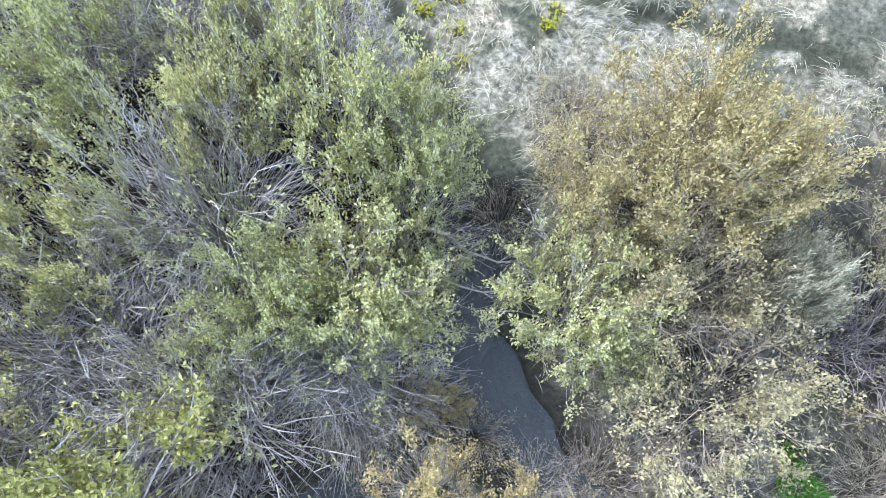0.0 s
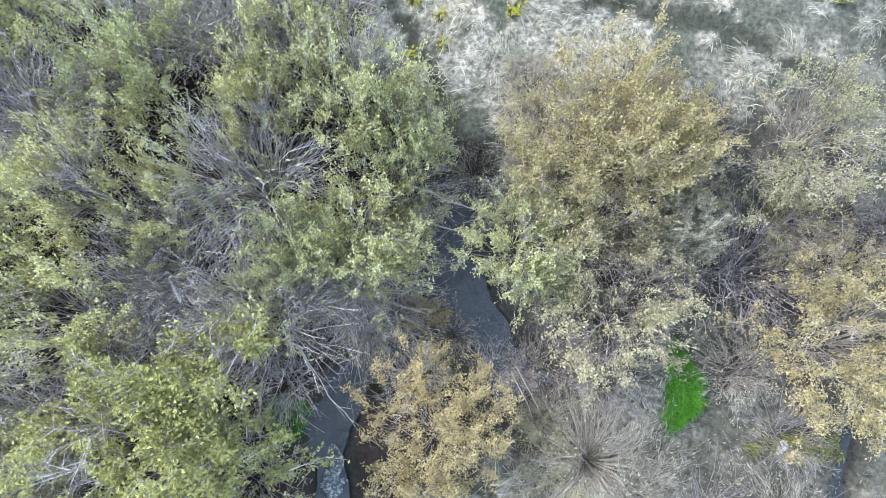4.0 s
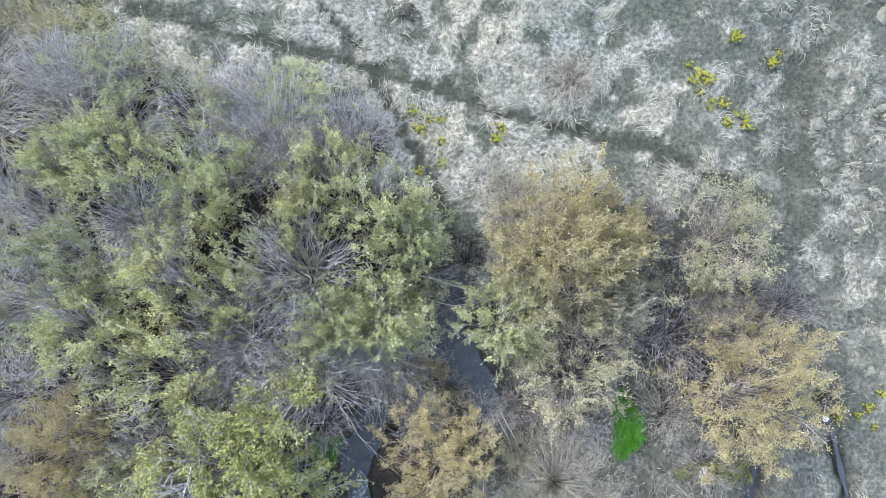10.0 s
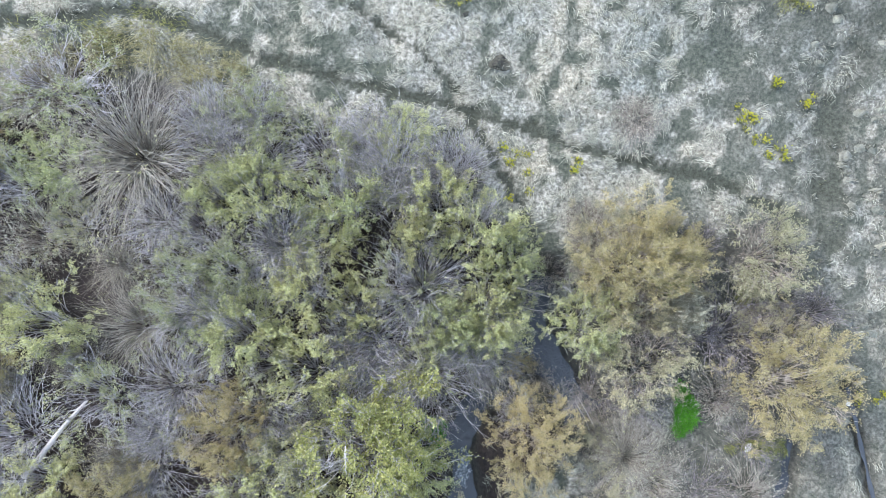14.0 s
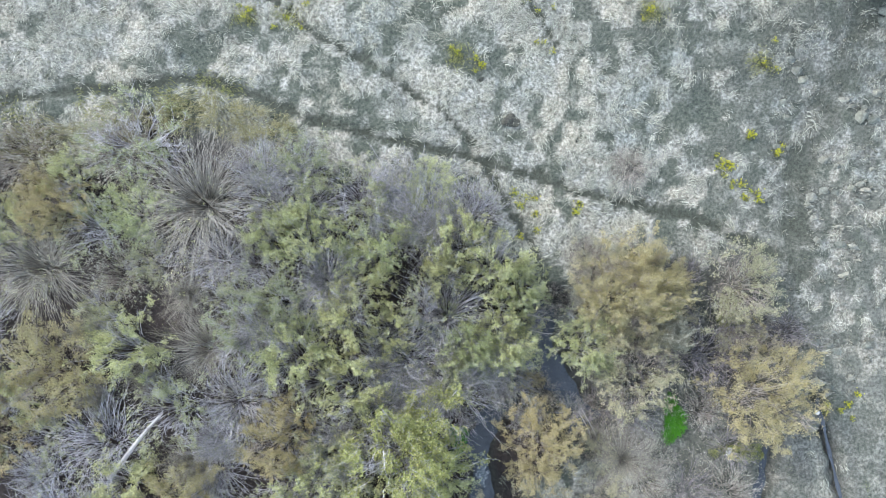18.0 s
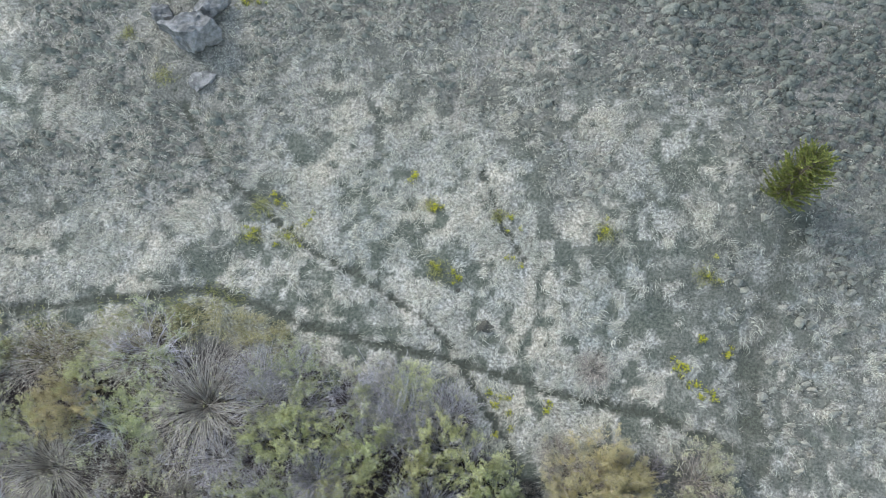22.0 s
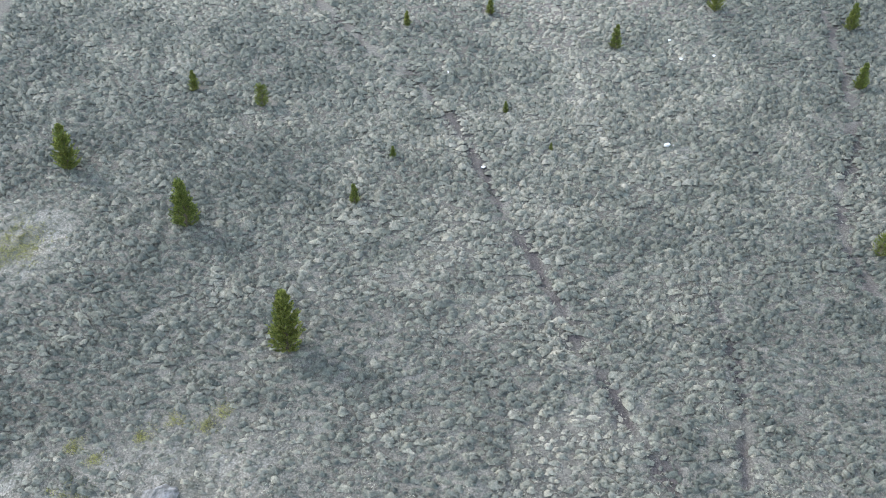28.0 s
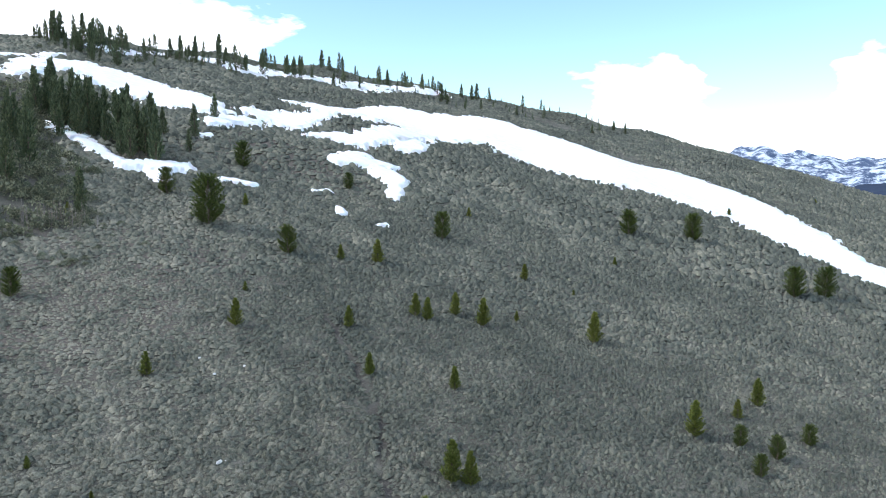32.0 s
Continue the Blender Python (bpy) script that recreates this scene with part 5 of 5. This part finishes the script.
def snowfield(name, strokes, label, cell, rough, bare):
    """A lying snow patch: the union of broad strokes with bare islands and a ragged melted edge."""
    xs, ys = [p[0] for s in strokes for p in s], [p[1] for s in strokes for p in s]
    w = max(p[2] for s in strokes for p in s) + 4
    X, Y = np.meshgrid(np.arange(min(xs) - w, max(xs) + w, cell), np.arange(min(ys) - w, max(ys) + w, cell))
    field = snow_field(X, Y, strokes, bare)
    field = field + rough * (0.45 * wavy(X, Y, 13, 51) + 0.5 * wavy(X, Y, 5, 52) + 0.55 * wavy(X, Y, 2.0, 53) + 0.3 * wavy(X, Y, 0.9, 54))
    thick = 0.35 + 0.65 * min(1.0, (w - 4) / 3)
    Z = surface(X, Y) + thick * (0.7 * smooth01((field + 0.4) / 0.8) + 0.4) + 0.06 * wavy(X, Y, 3, 55)
    Z = np.where(field < -0.2, surface(X, Y) - 0.3, Z)
    ids = np.arange(X.size).reshape(X.shape)
    q = np.stack([ids[:-1, :-1], ids[:-1, 1:], ids[1:, 1:], ids[1:, :-1]], -1).reshape(-1, 4)
    q = q[(field.ravel()[q] > -0.2).any(axis=1)]
    used, inv = np.unique(q, return_inverse=True)
    v = np.stack([X, Y, Z], -1).reshape(-1, 3)[used]
    tagged(new(name, mesh_of(name, v, inv.reshape(-1, 4), SNOW, True)), label, "snow patch", "old snow on the hillside")


for strokes, label, cell, rough, bare in OLD_SNOW:
    for s in strokes:
        snowfield("snowfield" if label.startswith("long") else "snow_patch", [s], label, cell, rough, bare)

# ---- far mountains ----
def range_of(name, material, a0, a1, dist, base, crest, label):
    a = np.linspace(radians(a0), radians(a1), 160)
    t = np.linspace(0, 1, 18)
    R = dist - 0.22 * dist * (1 - t)[:, None] + 0 * a
    X, Y = R * np.sin(a), R * np.cos(a)
    Z = base + crest(np.degrees(a))[None] * t[:, None] + 0.05 * crest(np.degrees(a))[None] * wavy(X, Y, dist * 0.07, 61)
    v = np.stack([X, Y, Z], -1).reshape(-1, 3)
    ids = np.arange(18 * 160).reshape(18, 160)
    f = np.stack([ids[:-1, :-1], ids[:-1, 1:], ids[1:, 1:], ids[1:, :-1]], -1).reshape(-1, 4)
    tagged(new(name, mesh_of(name, v, f, material, True)), label, "mountains", kind="structure")


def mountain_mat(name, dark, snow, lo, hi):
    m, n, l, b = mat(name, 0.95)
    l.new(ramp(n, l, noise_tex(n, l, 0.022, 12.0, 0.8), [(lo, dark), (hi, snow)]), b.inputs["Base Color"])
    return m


# the blue of distance haze is mixed into rock, snow and forest colours
FAR = mountain_mat("far_mountain_hazed", (0.06, 0.09, 0.16), (0.62, 0.68, 0.78), 0.47, 0.56)
NEAR_RIDGE = mountain_mat("hazed_forested_ridge", (0.018, 0.03, 0.06), (0.03, 0.045, 0.08), 0.4, 0.6)
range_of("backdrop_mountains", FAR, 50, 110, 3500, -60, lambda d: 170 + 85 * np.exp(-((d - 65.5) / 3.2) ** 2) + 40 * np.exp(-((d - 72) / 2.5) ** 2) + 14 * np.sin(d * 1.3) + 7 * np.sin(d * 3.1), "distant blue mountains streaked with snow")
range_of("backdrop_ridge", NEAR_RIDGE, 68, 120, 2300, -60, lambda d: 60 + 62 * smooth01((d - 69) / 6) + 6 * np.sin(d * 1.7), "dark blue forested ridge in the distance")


# ---- rocks ----
m, n, l, b = mat("lichen_granite", 0.9)
g1, g2 = noise_tex(n, l, 3.0, 8.0, 0.65), noise_tex(n, l, 14.0, 6.0, 0.7)
col = ramp(n, l, g1, [(0.35, (0.07, 0.068, 0.061)), (0.5, (0.14, 0.136, 0.124)), (0.68, (0.25, 0.242, 0.225))])
col = mixed(n, l, ramp(n, l, g2, [(0.55, (0, 0, 0)), (0.68, (0.7, 0.7, 0.7))]), col, (0.13, 0.13, 0.10))
l.new(col, b.inputs["Base Color"])
bump(n, l, b, g2, 0.8, 0.04)
GRANITE = m
m, n, l, b = mat("pale_stone", 0.85)
l.new(ramp(n, l, noise_tex(n, l, 9.0, 5.0), [(0.35, (0.55, 0.54, 0.52)), (0.65, (0.80, 0.79, 0.77))]), b.inputs["Base Color"])
PALE = m
m, n, l, b = mat("dug_earth", 0.95)
l.new(ramp(n, l, noise_tex(n, l, 12.0, 6.0), [(0.35, (0.03, 0.028, 0.022)), (0.65, (0.09, 0.085, 0.065))]), b.inputs["Base Color"])
EARTH = m


def rock_mesh(name, seed, size, material, rough=0.45, detail=4):
    """A weathered block: a rounded lump cut by a few flat breaks."""
    r = np.random.default_rng(seed)
    bm = bmesh.new()
    bmesh.ops.create_icosphere(bm, subdivisions=detail, radius=1.0)
    cuts = [(Vector(r.normal(size=3)).normalized(), r.uniform(0.45, 0.8)) for _ in range(9)]
    for v in bm.verts:
        p = v.co.copy()
        for nrm, d in cuts:
            over = p.dot(nrm) - d
            if over > 0:
                p -= nrm * over * 0.95
        p *= 1 + rough * 0.5 * noise.noise(v.co * 1.7 + Vector((seed, 0, 0))) + rough * 0.28 * noise.noise(v.co * 4.3) + rough * 0.12 * noise.noise(v.co * 11.0)
        v.co = Vector((p.x * size[0], p.y * size[1], p.z * size[2]))
    me = bpy.data.meshes.new(name)
    bm.to_mesh(me)
    bm.free()
    me.materials.append(material)
    return me


def rock(name, seed, x, y, size, turn, material, label, category="rock", group="", sink=0.35):
    ob = new(name, rock_mesh(name, seed, size, material))
    ob.matrix_basis = pose(x, y, surf(x, y) + size[2] * (1 - 2 * sink) * 0.8, 0, 0, turn)
    tagged(ob, label, category, group)


rock("boulder", 1, -10.75, 21.5, (1.35, 1.0, 1.15), 15, GRANITE, "large grey lichen-covered boulder in the meadow", group="boulders on the slope", sink=0.22)
rock("boulder", 2, -9.75, 22.75, (0.95, 0.6, 0.7), 40, GRANITE, "long grey boulder leaning on a larger one", group="boulders on the slope", sink=0.22)
rock("boulder", 3, -12.0, 22.4, (0.65, 0.5, 0.6), -20, GRANITE, "small grey boulder beside the large one", group="boulders on the slope", sink=0.22)
rock("flat_rock", 4, -10.4, 19.7, (0.75, 0.5, 0.22), 20, GRANITE, "flat grey rock sunk into the sagebrush", group="boulders on the slope")
rock("flat_rock", 5, -15.6, 24.5, (0.6, 0.55, 0.3), 70, GRANITE, "weathered grey rock in pale grass", group="boulders on the slope")
rock("flat_rock", 6, -13.0, 27.6, (0.95, 0.7, 0.45), 10, GRANITE, "broad grey rock outcrop in the grass", group="boulders on the slope")
rock("pale_stone", 7, 10.15, -2.35, (0.17, 0.11, 0.1), 60, PALE, "smooth white stone on green grass", group="white stones", sink=0.2)
rock("pale_stone", 8, 13.6, -0.9, (0.12, 0.1, 0.08), 10, PALE, "small white stone beside the channel", group="white stones", sink=0.2)
rock("pale_stone", 9, 1.15, -2.05, (0.09, 0.08, 0.07), 10, PALE, "small white stone in the brook bank", group="white stones", sink=0.2)
for i, (x, y, r) in enumerate([(19.7, 52.5, 0.42), (20.3, 52.7, 0.25), (3.5, 62.6, 0.3), (24.1, 66.9, 0.3), (5.4, 51.0, 0.28), (24.3, 64.0, 0.3), (27.5, 64.5, 0.25), (0.9, 89.0, 0.35)]):
    rock("hillside_stone", 20 + i, x, y, (r * 0.7, r * 0.55, r * 0.5), i * 50, PALE, "pale bare stone among the sagebrush", group="pale stones on the hillside", sink=0.1)
rock("dirt_mound", 40, 2.2, 9.45, (0.42, 0.3, 0.2), 20, EARTH, "dark heap of freshly dug earth", "mound", sink=0.3)
rock("dirt_clod", 41, 4.6, 8.8, (0.12, 0.07, 0.07), 70, EARTH, "small black clod on pale grass", "clod", sink=0.1)
rock("dirt_clod", 42, 1.0, 10.9, (0.12, 0.08, 0.07), 30, EARTH, "small dark clod on pale grass", "clod", sink=0.1)


# ---- fallen wood ----
def branch(name, ends, radius, label, bend=0.15, material=None, twigs=8, seed=0):
    r = np.random.default_rng(seed)
    (x0, y0, z0), (x1, y1, z1) = ends
    s = np.linspace(0, 1, 9)
    base = np.stack([x0 + (x1 - x0) * s, y0 + (y1 - y0) * s], 1)
    base += np.stack([-(y1 - y0) * s, (x1 - x0) * s], 1) * (bend * np.sin(np.pi * s))[:, None] * 0.3
    z = np.array([surf(*p) for p in base]) + z0 + (z1 - z0) * s
    line = np.concatenate([base, z[:, None]], 1)[None]
    e = thing(name, x0, y0, surf(x0, y0), label, "dead wood")
    line = line - np.array([x0, y0, surf(x0, y0)])
    v, f = tubes(line, radius * (1 - 0.6 * s)[None], 8)
    part("trunk", mesh_of("trunk", v, f, material or DEADWOOD, True), e)
    if twigs:
        i0 = r.integers(2, 8, twigs)
        a = line[0, i0]
        d = r.normal(0, 1, (twigs, 3)) + np.array([0, 0, 0.6])
        b_ = a + d / np.linalg.norm(d, axis=1, keepdims=True) * r.uniform(0.2, 0.6, (twigs, 1))
        for p, q in zip(a, b_):
            v, f = tubes(np.stack([p, q])[None], np.array([[radius * 0.3, radius * 0.08]]), 4)
            part("side_branch", mesh_of("side_branch", v, f, material or DEADWOOD), e)


branch("fallen_log", ((-11.9, -3.6, 0.55), (-10.0, -1.3, 0.9)), 0.11, "bleached fallen log lying in the thicket", 0.1, None, 5, 1)
branch("fallen_branch", ((2.7, 2.35, 0.9), (4.0, 2.15, 0.5)), 0.028, "bleached dead branch lying over the brook", 0.2, None, 7, 2)
branch("fallen_branch", ((2.5, 1.95, 0.8), (3.8, 1.75, 0.5)), 0.025, "bleached dead branch beside the brook", -0.2, None, 7, 3)
branch("fallen_branch", ((4.9, -0.9, 0.28), (5.5, -2.2, 0.35)), 0.016, "white dead stem fallen into the pool", 0.25, None, 0, 4)
branch("fallen_branch", ((4.8, -1.0, 0.28), (5.25, -2.2, 0.35)), 0.012, "white dead stem fallen beside another", 0.4, None, 0, 5)
branch("fallen_branch", ((-0.9, 1.6, 0.6), (0.4, 0.9, 0.9)), 0.035, "forked grey branch bare of bark", 0.3, None, 9, 6)
branch("fallen_branch", ((-0.6, 1.7, 0.7), (-0.2, 0.4, 0.9)), 0.03, "pale crooked branch in the thicket", -0.4, None, 9, 7)

# ---- flowers, lush grass, foam ----
rng = np.random.default_rng(88)


def flower_meshes(seed):
    r = np.random.default_rng(seed)
    a = r.uniform(0, 6.283, 46)
    at = np.stack([np.cos(a), np.sin(a), 0 * a], 1) * r.uniform(0, 0.08, 46)[:, None]
    w = np.stack([np.cos(a), np.sin(a), r.uniform(0.3, 1.2, 46)], 1)
    lv, lf = leaves(r, at, w, r.uniform(0.14, 0.26, 46), 0.05)
    k = 16
    c = np.stack([r.normal(0, 0.12, k), r.normal(0, 0.12, k), r.uniform(0.16, 0.28, k)], 1)
    reps = np.repeat(np.arange(k), 5)
    b_ = np.tile(np.arange(5) * 1.2566, k)
    pv, pf = leaves(r, c[reps], np.stack([np.cos(b_), np.sin(b_), 0.25 + 0 * b_], 1), 0.05, 0.035)
    return mesh_of("rosette", lv, lf, GRASS), mesh_of("blossom", pv, pf, FLOWER)


FLOWERS = [flower_meshes(s) for s in (1, 2, 3)]
spots = [(-7.6, 13.3), (-6.7, 14.5), (-6.2, 13.1), (0.1, 11.8), (0.8, 11.2), (0.0, 14.3), (3.2, 13.8), (3.3, 12.2), (11.3, 11.6), (10.4, 7.4), (10.9, 6.8), (7.0, 13.2), (10.0, 7.9),
         (2.3, 6.9), (2.7, 6.8), (4.6, 6.2), (3.2, 5.5), (11.1, 7.1), (12.1, 8.5), (11.0, 9.2), (10.2, 8.0), (14.6, -0.6), (13.9, -0.9), (-11.3, 23.7), (-8.6, 23.2), (-8.0, 23.6), (-5.5, 13.6), (-0.9, 15.6)]
spots += [(x + rng.normal(0, 0.35), y + rng.normal(0, 0.35)) for x, y in spots for _ in range(2)]
for i, (x, y) in enumerate(spots):
    e = thing("yellow_flower_clump", 0, 0, 0, "clump of yellow wildflowers in dry grass", "flower", "yellow wildflowers")
    k = rng.uniform(0.45, 0.8)
    e.matrix_basis = pose(x, y, surf(x, y) - 0.01, 0, 0, i * 47 % 360) @ Matrix.Diagonal((k, k, k, 1))
    part("rosette", FLOWERS[i % 3][0], e)
    part("blossom", FLOWERS[i % 3][1], e, "bright yellow blossoms")


def lush(name, cx, cy, rx, ry, n_, material=LUSH, label="bright green wet grass beside the water"):
    a, r = rng.uniform(0, 6.283, n_), np.sqrt(rng.uniform(0, 1, n_))
    edge = 1 + 0.2 * np.sin(3 * a + cx)
    tufts(name, rng, cx + np.cos(a) * r * rx * edge, cy + np.sin(a) * r * ry * edge, 7, 0.28, 0.016, 0.55, material, label, 0.05)


lush("lush_grass", 8.2, -1.25, 0.32, 0.85, 420)
lush("lush_grass_bank", 0.45, -2.0, 0.35, 0.4, 200)
lush("lush_grass_spring", 8.0, 2.6, 0.4, 0.3, 120)
lush("lush_grass_hollow", 10.2, 2.3, 0.3, 0.3, 80, FRESH_GRASS, "dull green grass in a shady hollow")
lush("lush_grass_edge", 10.6, -2.3, 1.0, 0.3, 160, FRESH_GRASS, "dull green grass round a white stone")

m, n, l, b = mat("white_water", 0.4)
l.new(ramp(n, l, noise_tex(n, l, 16.0, 6.0), [(0.46, (0.07, 0.085, 0.095)), (0.72, (0.5, 0.53, 0.54))]), b.inputs["Base Color"])
bump(n, l, b, noise_tex(n, l, 22.0, 4.0), 0.8, 0.03)
FX, FY = np.meshgrid(np.linspace(-0.34, 0.34, 16), np.linspace(-0.75, 0.75, 34))
inside = 1 - (FX / 0.24) ** 2 - (FY / 0.6) ** 2 + 0.7 * wavy(FX, FY, 0.4, 91)
zf = height(FX + 1.3, FY - 3.2) - 0.29 + 0.05 * np.clip(inside, -0.5, 1) + 0.025 * wavy(FX, FY, 0.25, 92)
ids = np.arange(FX.size).reshape(FX.shape)
q = np.stack([ids[:-1, :-1], ids[:-1, 1:], ids[1:, 1:], ids[1:, :-1]], -1).reshape(-1, 4)
q = q[(inside.ravel()[q] > 0).all(axis=1)]
used, inv = np.unique(q, return_inverse=True)
v = np.stack([FX + 1.3, FY - 3.2, zf], -1).reshape(-1, 3)[used]
tagged(new("water_riffle", mesh_of("water_riffle", v, inv.reshape(-1, 4), m, True)), "white broken water where the brook drops", "riffle", kind="structure")
